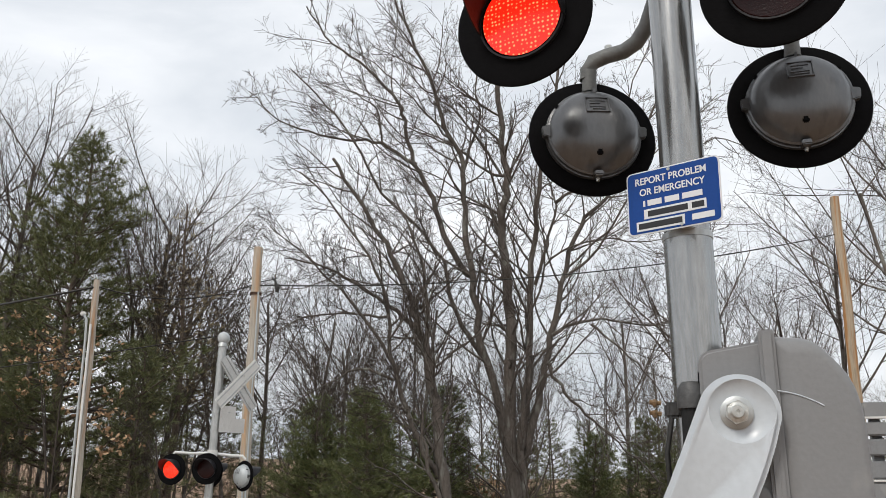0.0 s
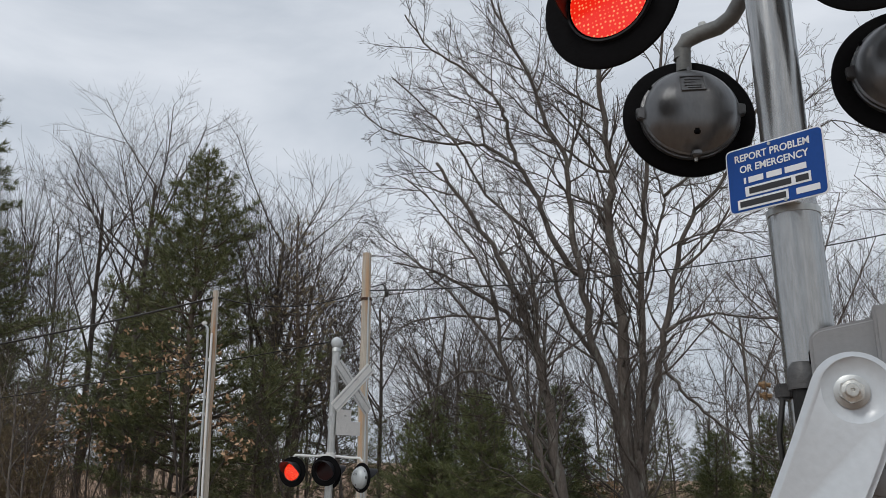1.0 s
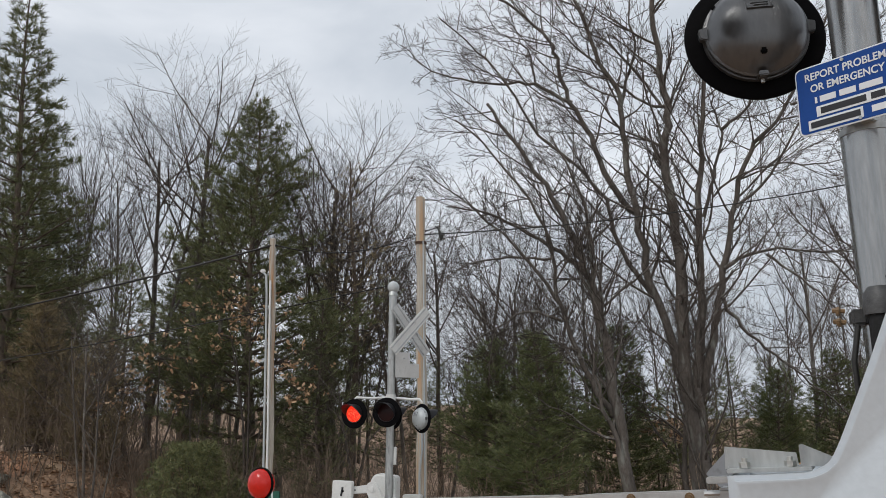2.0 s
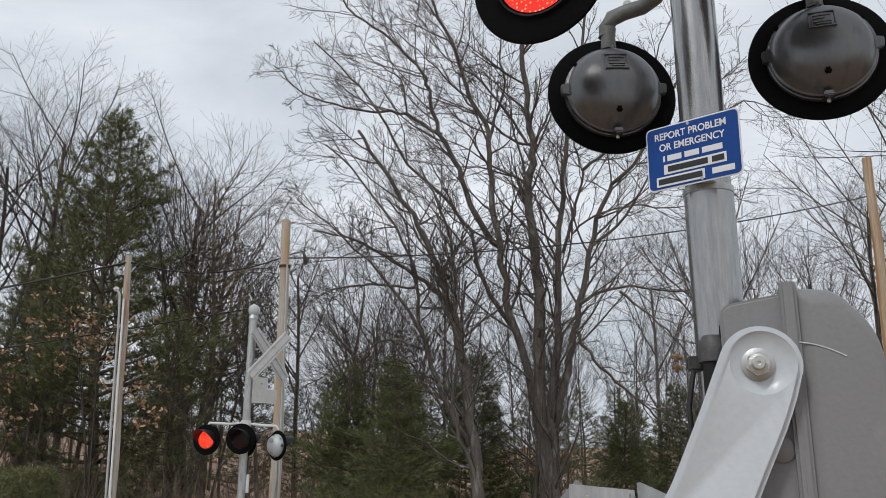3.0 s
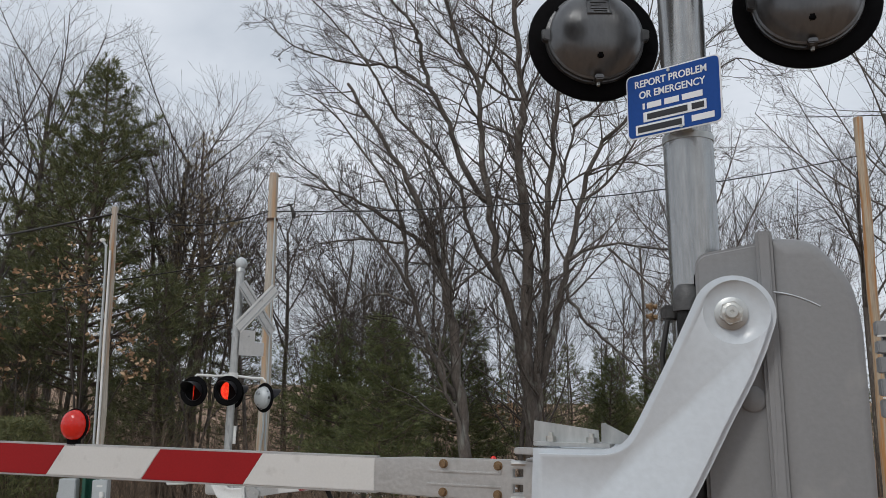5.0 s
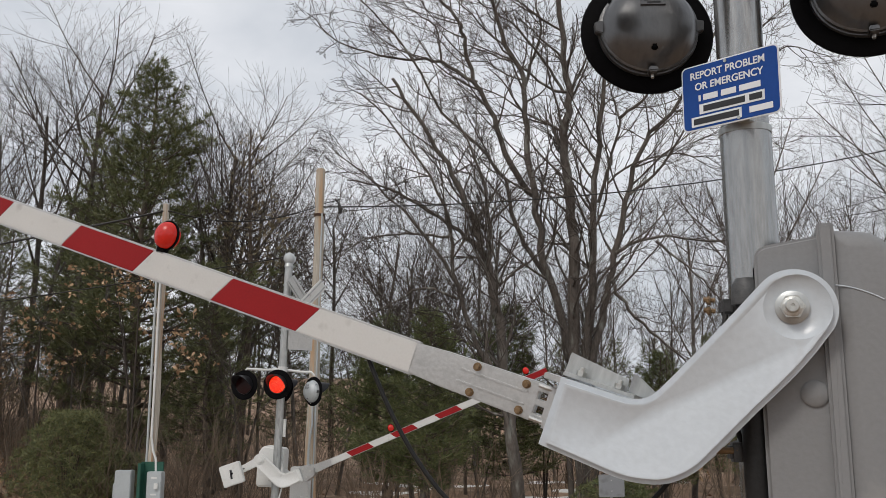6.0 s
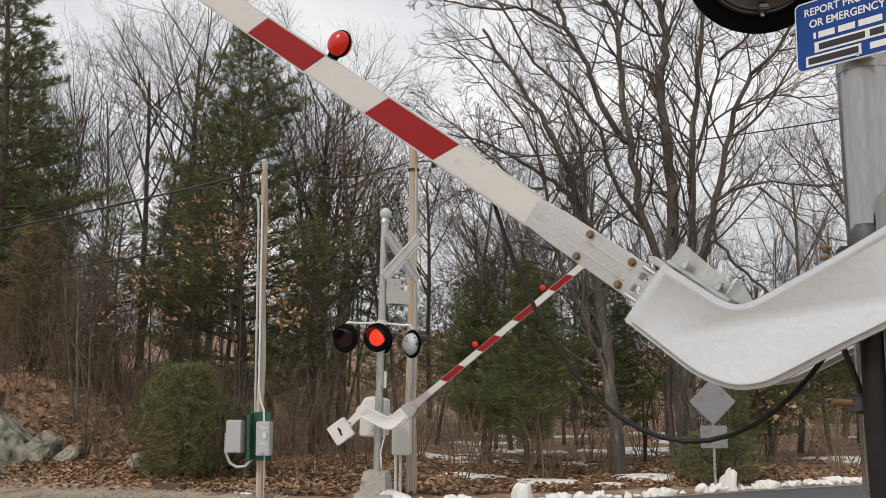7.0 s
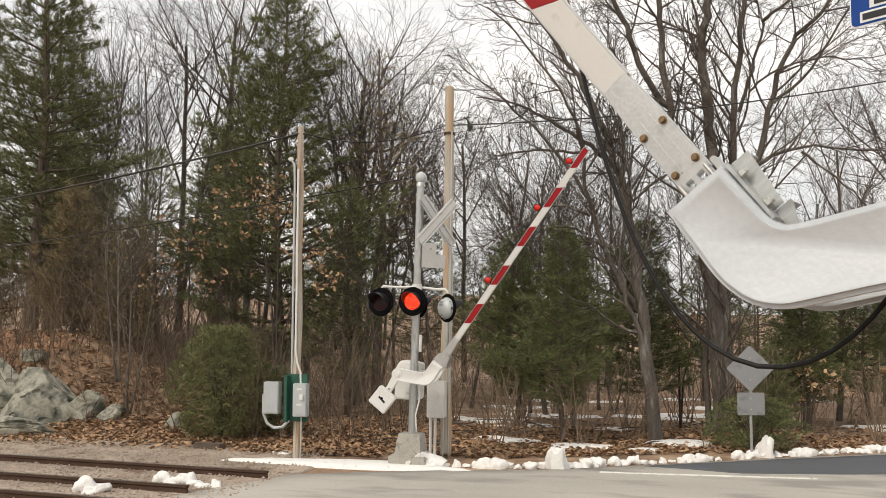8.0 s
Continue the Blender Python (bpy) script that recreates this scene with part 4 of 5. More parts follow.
for o in w.children:
    if o.name.startswith("housing"):
        o.data.materials[0] = METERGREY
signal_lamp(far_gate, pose(-0.06, 0.30, 2.84, 0, 0, 150), 0, "", False)
# drive housing, conduits
bm = plate(rounded([(-0.37, 1.14), (0.10, 1.14), (0.10, 1.80), (-0.28, 1.84), (-0.37, 1.70)], 0.07, 5), 0.075, 0.42, 0.03, None, 3)
smooth(part("drive_housing", bm, WHITEPAINT, far_gate, "white drive housing"), 50)
bm = bmesh.new()
add_tube(bm, [(0.10, -0.02, 1.5), (0.14, -0.06, 1.2), (0.08, -0.08, 0.9), (0.10, -0.05, 0.6)], 0.014, 8)
part("conduit", bm, WHITEPAINT, far_gate)
part("junction_tube", tube([(0.09, 0.02, 2.3), (0.09, 0.02, 2.0)], 0.03, 8), WHITEPAINT, far_gate)
FAR_PIVOT = Vector((-0.222, -0.22, 1.612))
FAR_V = -0.487
far_arm = gooseneck(far_gate, -0.06, 0.02, 0.90, "gate_arm", WHITEPAINT, "white gooseneck carrying the striped arm")
gooseneck(far_arm, 0.36, 0.43, 0.90, "gooseneck", WHITEPAINT)
smooth(part("hub_nut", lathe([(0.075, -0.058), (0.070, -0.066), (0.035, -0.066), (0.034, -0.09), (0, -0.092)], Matrix(), 20), WHITEPAINT, far_arm, "round hub cap"), 30)
part("end_plate", boxed((0.55, 0.19, FAR_V), (0.03, 0.46, 0.22), None, 0.006), WHITEPAINT, far_arm)
bm = plate(rounded([(0.565, FAR_V - 0.15), (0.76, FAR_V - 0.10), (0.80, FAR_V + 0.02), (0.70, FAR_V + 0.11), (0.565, FAR_V + 0.13)], 0.02), 0.02, 0.30, 0.012)
smooth(part("arm_hinge", bm, ALU, far_arm, "grey metal hinge block at the arm's foot"), 40)
for x, z in ((0.62, 0.07), (0.62, -0.07), (0.72, 0.0)):
    part("hinge_bolt", tube([(x, 0.005, FAR_V + z), (x, 0.03, FAR_V + z)], 0.018, 6), ZINC, far_arm)
bm = plate(rounded([(0.03, -0.075), (0.03, 0.075), (-0.30, 0.035), (-0.42, 0.035), (-0.42, -0.085), (-0.30, -0.085)], 0.03), -0.055, 0.0, 0.012)
smooth(part("counterweight_arm", bm, WHITEPAINT, far_arm), 40)
for x in (-0.30, -0.36):
    part("arm_bolt", tube([(x, -0.07, -0.025), (x, -0.05, -0.025)], 0.016, 6), CASTGREY, far_arm)
cw = part("counterweight", plate(rounded([(-0.18, -0.18), (0.18, -0.18), (0.18, 0.18), (-0.18, 0.18)], 0.035), -0.14, -0.03, 0.014, pose(-0.51, 0, -0.04, 0, 4, 0)), WHITEPAINT, far_arm, "square white counterweight plate")
smooth(cw, 40)
part("counterweight_slot", boxed((0, -0.142, 0), (0.035, 0.006, 0.15), pose(-0.51, 0, -0.04, 0, 12, 0)), SIGNDARK, far_arm)
part("slot_bolt", tube([(-0.49, -0.150, -0.03), (-0.49, -0.140, -0.03)], 0.02, 6), BLACK, far_arm)
part("arm_shoe", plate([(0.72, FAR_V - 0.075), (1.10, FAR_V - 0.055), (1.10, FAR_V + 0.055), (0.72, FAR_V + 0.075)], 0.09, 0.15, 0.006), ALU, far_arm)
gate_board(far_arm, 0.12, FAR_V, 1.05, 1.42, 5.06, 0.098)
for x in (2.24, 3.76, 4.73):
    arm_lamp(far_arm, x, FAR_V + 0.056)
for o in far_arm.children:
    if o.name.startswith("arm_lamp"):
        o.location = (0, 0.12, 0)
ARMS.append((far_arm, "far"))


# ---------------------------------------------------------------- poles, boxes, wires, signs
def pole(x, y, top, r, material, label, lean=0.0):
    p = thing("utility_pole", pose(x, y, ground_height(x, y), 0, lean, 0), label, "pole", "poles by the crossing")
    h = top - ground_height(x, y)
    n = 14
    bm = tube([(0.012 * math.sin(k * 1.3), 0.012 * math.cos(k * 0.9), -0.2 + (h + 0.2) * k / n) for k in range(n + 1)], [r * (1.12 - 0.24 * k / n) for k in range(n + 1)], 18)
    smooth(part("shaft", bm, material, p), 40)
    return p, h


lp, lph = pole(-6.45, 15.78, 5.84, 0.066, POLEWOOD, "thin weathered wooden pole with conduits and meter boxes")
bm = bmesh.new()
add_tube(bm, [(-0.092, -0.04, 1.3), (-0.092, -0.04, 5.1), (-0.10, -0.06, 5.5), (-0.16, -0.06, 5.58)], 0.022, 10)
smooth(part("conduit", bm, METERGREY, lp, "pale grey conduit up the pole"), 40)
bm = bmesh.new()
add_tube(bm, [(0.0, -0.10, 5.4), (0.0, -0.10, 2.0), (0.05, -0.12, 1.75), (0.12, -0.14, 1.6), (0.13, -0.14, 1.35)], 0.02, 10)
smooth(part("conduit", bm, WHITEPAINT, lp), 40)
part("weather_head", boxed((-0.17, -0.06, 5.6), (0.10, 0.07, 0.07), None, 0.02), WHITEPAINT, lp)
bm = bmesh.new()
add_tube(bm, [(-0.16, -0.06, 5.55), (-0.26, -0.06, 5.45), (-0.36, -0.05, 5.47), (-0.2, -0.05, 5.62)], 0.012, 8)
part("wire_loop", bm, CABLE, lp)
part("wire_tie", tube([(-0.1, 0, 6.1), (-0.02, 0, 6.13), (0.06, 0, 6.08)], 0.014, 8), CABLE, lp)
board = part("backing_board", boxed((0.06, -0.12, 1.13), (0.40, 0.05, 0.86), None, 0.006), GREENBOARD, lp, "dark green plywood board")
part("backing_board", boxed((-0.11, -0.20, 1.12), (0.06, 0.18, 0.84), None, 0.006), GREENBOARD, lp)
bm = boxed((-0.40, -0.20, 1.13), (0.30, 0.16, 0.58), None, 0.012)
left_box = part("meter_box", bm, METERGREY, lp, "pale grey metal meter box")
part("box_lid", boxed((-0.40, -0.285, 1.13), (0.28, 0.012, 0.55), None, 0.004), METERGREY, left_box)
right_box = part("meter_box", boxed((0.17, -0.22, 1.10), (0.27, 0.15, 0.60), None, 0.012), METERGREY, lp, "pale grey disconnect box")
part("box_lid", boxed((0.17, -0.30, 1.10), (0.25, 0.012, 0.57), None, 0.004), METERGREY, right_box)
part("box_handle", boxed((0.22, -0.325, 1.16), (0.07, 0.04, 0.10), None, 0.008), WHITEPAINT, right_box)
part("box_latch", boxed((0.17, -0.312, 0.86), (0.05, 0.02, 0.03), None, 0.004), ZINC, right_box)
part("box_latch", boxed((-0.40, -0.295, 0.87), (0.05, 0.02, 0.03), None, 0.004), ZINC, left_box)
for z in (1.30, 1.02):
    part("lid_mark", boxed((0.17, -0.3075, z), (0.10, 0.002, 0.03)), WHITEPAINT, right_box, "pale worn mark on the lid")
bm = bmesh.new()
add_tube(bm, [(-0.52, -0.20, 1.22), (-0.58, -0.20, 1.18), (-0.58, -0.20, 0.85), (-0.50, -0.20, 0.66), (-0.36, -0.20, 0.58), (-0.20, -0.19, 0.60), (-0.08, -0.18, 0.72)], 0.026, 10)
add_tube(bm, [(0.17, -0.2, 0.80), (0.15, -0.15, 0.5), (0.13, -0.12, 0.0)], 0.016, 8)
smooth(part("flexible_conduit", bm, METERGREY, lp), 40)

rp, rph = pole(-3.86, 16.8, 6.72, 0.098, TANWOOD, "weathered wooden pole behind the far gate", 0.7)
bm = bmesh.new()
add_tube(bm, [(0.075, -0.10, 0), (0.072, -0.10, 6.2)], 0.016, 8)
add_tube(bm, [(-0.02, -0.13, 0), (-0.02, -0.125, 1.8), (0.03, -0.12, 2.2), (0.02, -0.12, 2.6)], 0.018, 8)
part("conduit", bm, METERGREY, rp)
part("wrap_band", tube([(0, 0, 6.15), (0, 0, 6.20)], 0.116, 16), RUST, rp)
fb = part("relay_box", boxed((-0.12, -0.24, 1.08), (0.34, 0.22, 0.68), None, 0.015), WHITEPAINT, rp, "white metal relay box on the pole")
bm = bmesh.new()
add_tube(bm, [(-0.10, -0.35, 1.18), (-0.10, -0.39, 1.18)], 0.055, 16)
part("box_knob", bm, WHITEPAINT, fb)
part("box_knob", tube([(-0.10, -0.35, 0.90), (-0.10, -0.38, 0.90)], 0.03, 12), WHITEPAINT, fb)
bm = bmesh.new()
for x in (-0.24, -0.15):
    add_tube(bm, [(x, -0.22, 0.76), (x, -0.22, 0.0)], 0.028, 10)
part("riser_pipe", bm, WHITEPAINT, rp)

xp, xph = pole(8.43, 19.0, 8.42, 0.108, ORANGEWOOD, "orange-brown wooden utility pole beside the road", 0.6)


def wire(a, b, sag, r, label, droop_at=0.5):
    a, b = Vector(a), Vector(b)
    n = 28
    pts = []
    for k in range(n + 1):
        t = k / n
        pts.append(a.lerp(b, t) - Vector((0, 0, sag * 4 * t * (1 - t))))
    ob = part("overhead_wire", tube(pts, r, 6), CABLE)
    return tagged(smooth(ob, 60), label, "wire", "overhead wires")


wire((-6.46, 15.75, 5.70), (-30.0, 20.5, 4.6), 0.5, 0.020, "thick twisted black service cable from the pole")
wire((-6.42, 15.78, 5.72), (-3.86, 16.75, 5.95), 0.25, 0.012, "black wire between two wooden poles")
wire((-3.86, 16.75, 5.95), (8.43, 19.0, 7.55), 0.35, 0.013, "long black wire between wooden poles")
wire((-3.90, 16.75, 5.05), (-30.0, 21.0, 3.3), 0.35, 0.011, "thin black wire through the trees")
bm = tube([(-3.50, 16.85, 6.13), (-3.43, 16.85, 6.05), (-3.38, 16.85, 5.92), (-3.385, 16.85, 5.83)], [0.012, 0.02, 0.05, 0.03], 10)
tagged(part("splice_case", bm, CABLE), "small black splice case hanging on the wire", "splice case")
wire((-3.86, 16.8, 6.02), (-3.38, 16.85, 6.12), 0.02, 0.010, "short black tie wire at the pole")

rs = thing("road_sign", pose(1.77, 18.0, ground_height(1.77, 18.0), 0, 0, 8), "grey metal back of a diamond road sign on a post", "road sign")
smooth(part("post", tube([(0, 0, -0.1), (0, 0, 1.95)], 0.028, 12), GALV, rs), 40)
part("diamond_plate", plate(rounded([(-0.31, -0.31), (0.31, -0.31), (0.31, 0.31), (-0.31, 0.31)], 0.04), -0.045, -0.038, 0.001, pose(0, 0, 1.66, 0, 45, 0)), SIGNBACK, rs, "plain grey back of the diamond plate")
part("lower_plate", plate(rounded([(-0.25, -0.21), (0.25, -0.21), (0.25, 0.21), (-0.25, 0.21)], 0.03), -0.045, -0.038, 0.001, pose(0, 0, 1.0)), SIGNBACK, rs)
bm = bmesh.new()
for z in (1.45, 1.85, 0.9, 1.1):
    add_tube(bm, [(0, -0.05, z), (0, 0.03, z)], 0.012, 6)
part("sign_bolt", bm, ZINC, rs)

# grey slatted body standing by the road
sb = thing("slatted_trailer", pose(5.15, 9.2, ground_height(5.15, 9.2), 0, 0, -10), "grey slatted steel trailer body parked by the road", "trailer")
base_z = ground_height(5.15, 9.2)
for z, h, mtl in ((2.94, 0.15, COVER), (2.75, 0.13, COVER), (2.57, 0.16, SLATGREY), (2.35, 0.17, SLATGREY), (2.14, 0.18, COVER)):
    part("side_beam", boxed((0, 0, z - base_z), (2.0, 0.14, h), None, 0.012), mtl, sb)
for z in (2.86, 2.245):
    part("bright_edge", boxed((0, -0.075, z - base_z), (2.0, 0.03, 0.022), None, 0.004), WHITEPAINT, sb, "bright edge strip")
for x in (-0.86, 0.0, 0.9):
    part("upright", boxed((x, 0.12, 1.45 - base_z / 2), (0.1, 0.08, 2.9 - base_z), None, 0.01), SLATGREY, sb)
part("lower_panel", boxed((0.1, 0.06, 1.75 - base_z), (1.6, 0.08, 0.62), None, 0.02), BLACK, sb)
for z in (1.98, 1.9, 1.66):
    part("panel_rail", boxed((0.2, 0.0, z - base_z), (1.4, 0.04, 0.03), None, 0.004), COVER, sb)


# ---------------------------------------------------------------- the hanging cable, a chain of stiff links
LINKS, LINK = 24, 0.082
cable = thing("hanging_cable", pose(0, 0, 0), "black rubber cable hanging from the gate arm", "cable")
CHAIN = []
for k in range(LINKS):
    ob = smooth(part("cable_link", tube([(-LINK * 0.04, 0, 0), (LINK * 1.04, 0, 0)], 0.0086, 8), RUBBER, cable), 60)
    CHAIN.append(ob)


# ---------------------------------------------------------------- trees
class Wood:
    """Collects tapered limbs and turns them into one mesh of trunk and limbs and one of twigs."""

    def __init__(self, seed):
        self.r = random.Random(seed)
        self.thick, self.thin, self.tips = [], [], []

    def limb(self, pts, r0, r1, sides):
        (self.thick if sides > 4 else self.thin).append((pts, r0, r1, sides))

    def grow(self, start, way, length, radius, level, deepest, rise=0.25, wild=0.35, kids=7, spread=42, keep=0.5):
        r = self.r
        n = 7 if level < 2 else (4 if level == 2 else 2)
        pts, d, p = [start], way.normalized(), start
        for k in range(n):
            bend = Vector((r.gauss(0, 1), r.gauss(0, 1), r.gauss(0, 1))) * wild * (0.55 + 0.2 * level)
            d = (d + bend * 0.42 + Vector((0, 0, rise * 0.3))).normalized()
            p = p + d * (length / n)
            pts.append(p)
        self.limb(pts, radius, max(0.004, radius * (0.35 if level < deepest else 0.4)), 9 if level == 0 else (7 if level == 1 else (4 if level == 2 else 3)))
        if level >= deepest:
            self.tips.append(pts[-1])
            return
        count = int(kids * (0.8 + 0.4 * r.random()))
        for c in range(count):
            t = keep * 0.6 + (1 - keep * 0.6) * (c + r.random()) / count
            s = min(t, 0.999) * n
            i = int(s)
            q = pts[i].lerp(pts[i + 1], s - i)
            axis = (pts[i + 1] - pts[i]).normalized()
            off = axis.orthogonal().normalized()
            off.rotate(Matrix.Rotation(r.uniform(0, 2 * math.pi), 3, axis))
            a = radians(spread * r.uniform(0.6, 1.25))
            child = axis * math.cos(a) + off * math.sin(a)
            self.grow(q, child, length * (0.62 - 0.30 * t) * r.uniform(0.75, 1.25), max(0.0035, radius * (0.46 - 0.24 * t)), level + 1, deepest, rise, wild, kids, spread, 0.35)

    @staticmethod
    def build(limbs):
        v, f = [], []
        for pts, r0, r1, sides in limbs:
            n, base = len(pts), len(v)
            for i, p in enumerate(pts):
                d = (pts[min(i + 1, n - 1)] - pts[max(i - 1, 0)]).normalized()
                a = d.cross(Vector((0.3, 0.9, 0.2))).normalized()
                b = d.cross(a)
                rad = r0 + (r1 - r0) * (i / (n - 1)) ** 0.8
                for k in range(sides):
                    w = 2 * math.pi * k / sides
                    v.append(p + (a * math.cos(w) + b * math.sin(w)) * rad)
            for i in range(n - 1):
                for k in range(sides):
                    q = base + i * sides
                    f.append((q + k, q + (k + 1) % sides, q + sides + (k + 1) % sides, q + sides + k))
        return v, f


def bare_tree(seed, height, radius, label, limbs=None, stems=1, deepest=3, kids=7, lean=0.06, rise=0.35, group="bare trees"):
    w = Wood(seed)
    r = w.r
    t = thing("bare_tree", pose(0, 0, 0), label, "tree", group)
    if limbs:
        for pts, rad in limbs:
            pts = [Vector(p) for p in pts]
            fine = []
            for i in range(len(pts) - 1):
                p0, p1, p2, p3 = pts[max(0, i - 1)], pts[i], pts[i + 1], pts[min(len(pts) - 1, i + 2)]
                for k in range(4):
                    s = k / 4
                    fine.append(0.5 * ((2 * p1) + (p2 - p0) * s + (2 * p0 - 5 * p1 + 4 * p2 - p3) * s * s + (3 * p1 - p0 - 3 * p2 + p3) * s ** 3) + Vector((r.gauss(0, 0.03), r.gauss(0, 0.06), 0)))
            fine.append(pts[-1])
            w.limb(fine, rad, rad * 0.22, 10)
            total = sum((b - a).length for a, b in zip(fine, fine[1:]))
            count = int(total * (2.5 if rad > 0.06 else 3.0))
            longest = 2.9 if rad > 0.06 else 2.0
            for c in range(count):
                s = 0.22 + 0.78 * (c + r.random()) / count
                i = min(int(s * (len(fine) - 1)), len(fine) - 2)
                axis = (fine[i + 1] - fine[i]).normalized()
                off = axis.orthogonal().normalized()
                off.rotate(Matrix.Rotation(r.uniform(0, 2 * math.pi), 3, axis))
                a = radians(r.uniform(28, 60))
                w.grow(fine[i], axis * math.cos(a) + off * math.sin(a), r.uniform(0.45 * longest, longest) * (1.15 - 0.55 * s), min(0.03, rad * (0.36 - 0.26 * s) * r.uniform(0.6, 1.0)) + 0.006, 1, 3, 0.16, 0.40, 6, 42, 0.4)
    else:
        for s in range(stems):
            a = r.uniform(0, 6.28)
            way = Vector((math.cos(a) * (lean + 0.16 * (stems > 1)), math.sin(a) * (lean + 0.16 * (stems > 1)), 1))
            w.grow(Vector((0.12 * s, 0.05 * s, -0.15)), way, height * r.uniform(0.85, 1.0), radius * (1 if s == 0 else 0.7), 0, deepest, rise, 0.14, kids, 47, 0.80)
    v, f = Wood.build(w.thick)
    raw("trunk", v, f, BARK, t)
    v, f = Wood.build(w.thin)
    raw("crown", v, f, TWIG, t, False)
    return t, w


def tufts(name, centres, size, blades, material, parent, rnd, droop=0.0, width=0.16):
    """Tufts of narrow blades round each centre, along its twig where one is given."""
    v, f = [], []
    for c, k, *twig in centres:
        for b in range(blades):
            d = Vector((rnd.gauss(0, 1), rnd.gauss(0, 1), rnd.gauss(0, 0.75) + 0.25 - droop)).normalized()
            if twig:
                d = (d * 0.75 + twig[0]).normalized()
                c = c + twig[0] * (size * 0.5 / blades)
            s = d.cross(Vector((rnd.gauss(0, 1), rnd.gauss(0, 1), rnd.gauss(0, 1)))).normalized()
            ln = size * k * rnd.uniform(0.6, 1.25)
            o = c + d * ln * 0.12
            i = len(v)
            if width > 0.1:
                v += [o - s * ln * width * 0.5, o + d * ln * 0.6 + s * ln * width, o + d * ln, o + d * ln * 0.5 - s * ln * width]
                f.append((i, i + 1, i + 2, i + 3))
            else:
                v += [o - s * ln * width, o + s * ln * width, o + d * ln]
                f.append((i, i + 1, i + 2))
    return raw(name, v, f, material, parent, False)


def pine(seed, height, reach, label, material=NEEDLE, bare=0.15, density=1.0, size=0.42, group="pines", blades=13):
    r = random.Random(seed)
    t = thing("pine_tree", pose(0, 0, 0), label, "pine", group)
    w = Wood(seed)
    trunk = [Vector((0.10 * math.sin(k * 0.8 + seed), 0.10 * math.cos(k * 0.7 + seed), height * k / 9 - 0.15 * (k == 0))) for k in range(10)]
    w.limb(trunk, height * 0.0155, 0.02, 9)
    centres = []
    h = height * bare
    while h < height * 0.985:
        u = (h - height * bare) / (height * (1 - bare))
        span = reach * (1 - u ** 1.25) * (0.55 + 0.45 * min(1, u * 5)) * r.uniform(0.75, 1.15) + 0.18
        n = r.randint(4, 6)
        a0 = r.uniform(0, 6.28)
        for k in range(n):
            a = a0 + 6.283 * k / n + r.uniform(-0.35, 0.35)
            ln = span * r.uniform(0.55, 1.15)
            up = r.uniform(-0.12, 0.22) + 0.35 * u
            i = min(8, int(h / height * 9))
            s = trunk[i].lerp(trunk[i + 1], h / height * 9 - i)
            pts = [s + Vector((math.cos(a) * ln * q, math.sin(a) * ln * q, ln * (up * q + 0.16 * q * q))) for q in (0, 0.35, 0.7, 1.0)]
            w.limb(pts, 0.012 + 0.012 * ln, 0.006, 4)
            m = max(3, int(ln * 8.0 * density))
            for c in range(m):
                q = 0.28 + 0.72 * (c + r.random()) / m
                j = min(2, int(q * 3))
                p = pts[0] + Vector((math.cos(a) * ln * q, math.sin(a) * ln * q, ln * (up * q + 0.16 * q * q)))
                side = Vector((-math.sin(a), math.cos(a), 0)) * r.gauss(0, 0.24 * ln * (1.15 - q) + 0.10)
                centres.append((p + side + Vector((0, 0, r.gauss(0.03, 0.08))), r.uniform(0.7, 1.2), (Vector((math.cos(a), math.sin(a), up + 0.25)) + side * 1.2).normalized() * 0.8))
        h += height * r.uniform(0.020, 0.034) * (1 + 0.2 / max(density, 0.3))
    v, f = Wood.build(w.thick + w.thin)
    raw("trunk", v, f, PINEBARK, t)
    tufts("crown", centres, size, blades, material, t, r, 0.0, 0.042)
    return t


def put(src, x, y, rz, k=1.0, first=False, lean=0.0):
    m = pose(x, y, ground_height(x, y) - 0.02, lean, 0, rz)
    if first:
        src.matrix_basis = m @ Matrix.Diagonal((k, k, k, 1))
        return src
    own = src.scale.copy()
    src.scale = (k, k, k)
    made = copy_thing(src, m)
    src.scale = own
    return made


# the great many-stemmed tree by the road: limbs as radius, then places along and above the foot
GREAT, TWIN = [], []


def limb_into(store, radius, places):
    """Keeps one limb; side limbs bend a little towards or away from the road."""
    way = (len(store) * 0.37) % 1.0 - 0.5
    n = len(places) - 1
    store.append(([(x, way * 1.6 * (k / n) if store else 0.0, z) for k, (x, z) in enumerate(places)], radius))


def great_limb(radius, *places):
    limb_into(GREAT, radius, places)


def twin_limb(radius, *places):
    limb_into(TWIN, radius, places)


great_limb(0.19, (-0.02, -0.5), (-0.06, 2.23), (-0.10, 4.01), (-0.12, 5.85), (-0.04, 7.21), (-0.21, 8.61), (-0.19, 9.61), (-0.11, 10.61), (-0.21, 11.54), (-0.26, 13.08), (-0.25, 14.66), (-0.33, 16.64))
great_limb(0.12, (-0.14, 3.76), (-0.31, 4.79), (-0.74, 6.39), (-0.98, 8.05), (-1.16, 9.77), (-1.17, 10.95), (-1.60, 11.86), (-1.95, 13.10), (-2.48, 14.38), (-3.04, 15.86))
great_limb(0.045, (-1.17, 10.98), (-0.98, 11.37), (-0.73, 12.46), (-0.84, 13.09), (-0.73, 14.35), (-0.53, 15.64))
great_limb(0.07, (-0.64, 5.99), (-1.08, 6.67), (-1.50, 7.50), (-1.59, 8.20), (-2.11, 9.06), (-3.15, 10.09), (-3.87, 11.45), (-4.60, 12.37), (-5.49, 13.32))
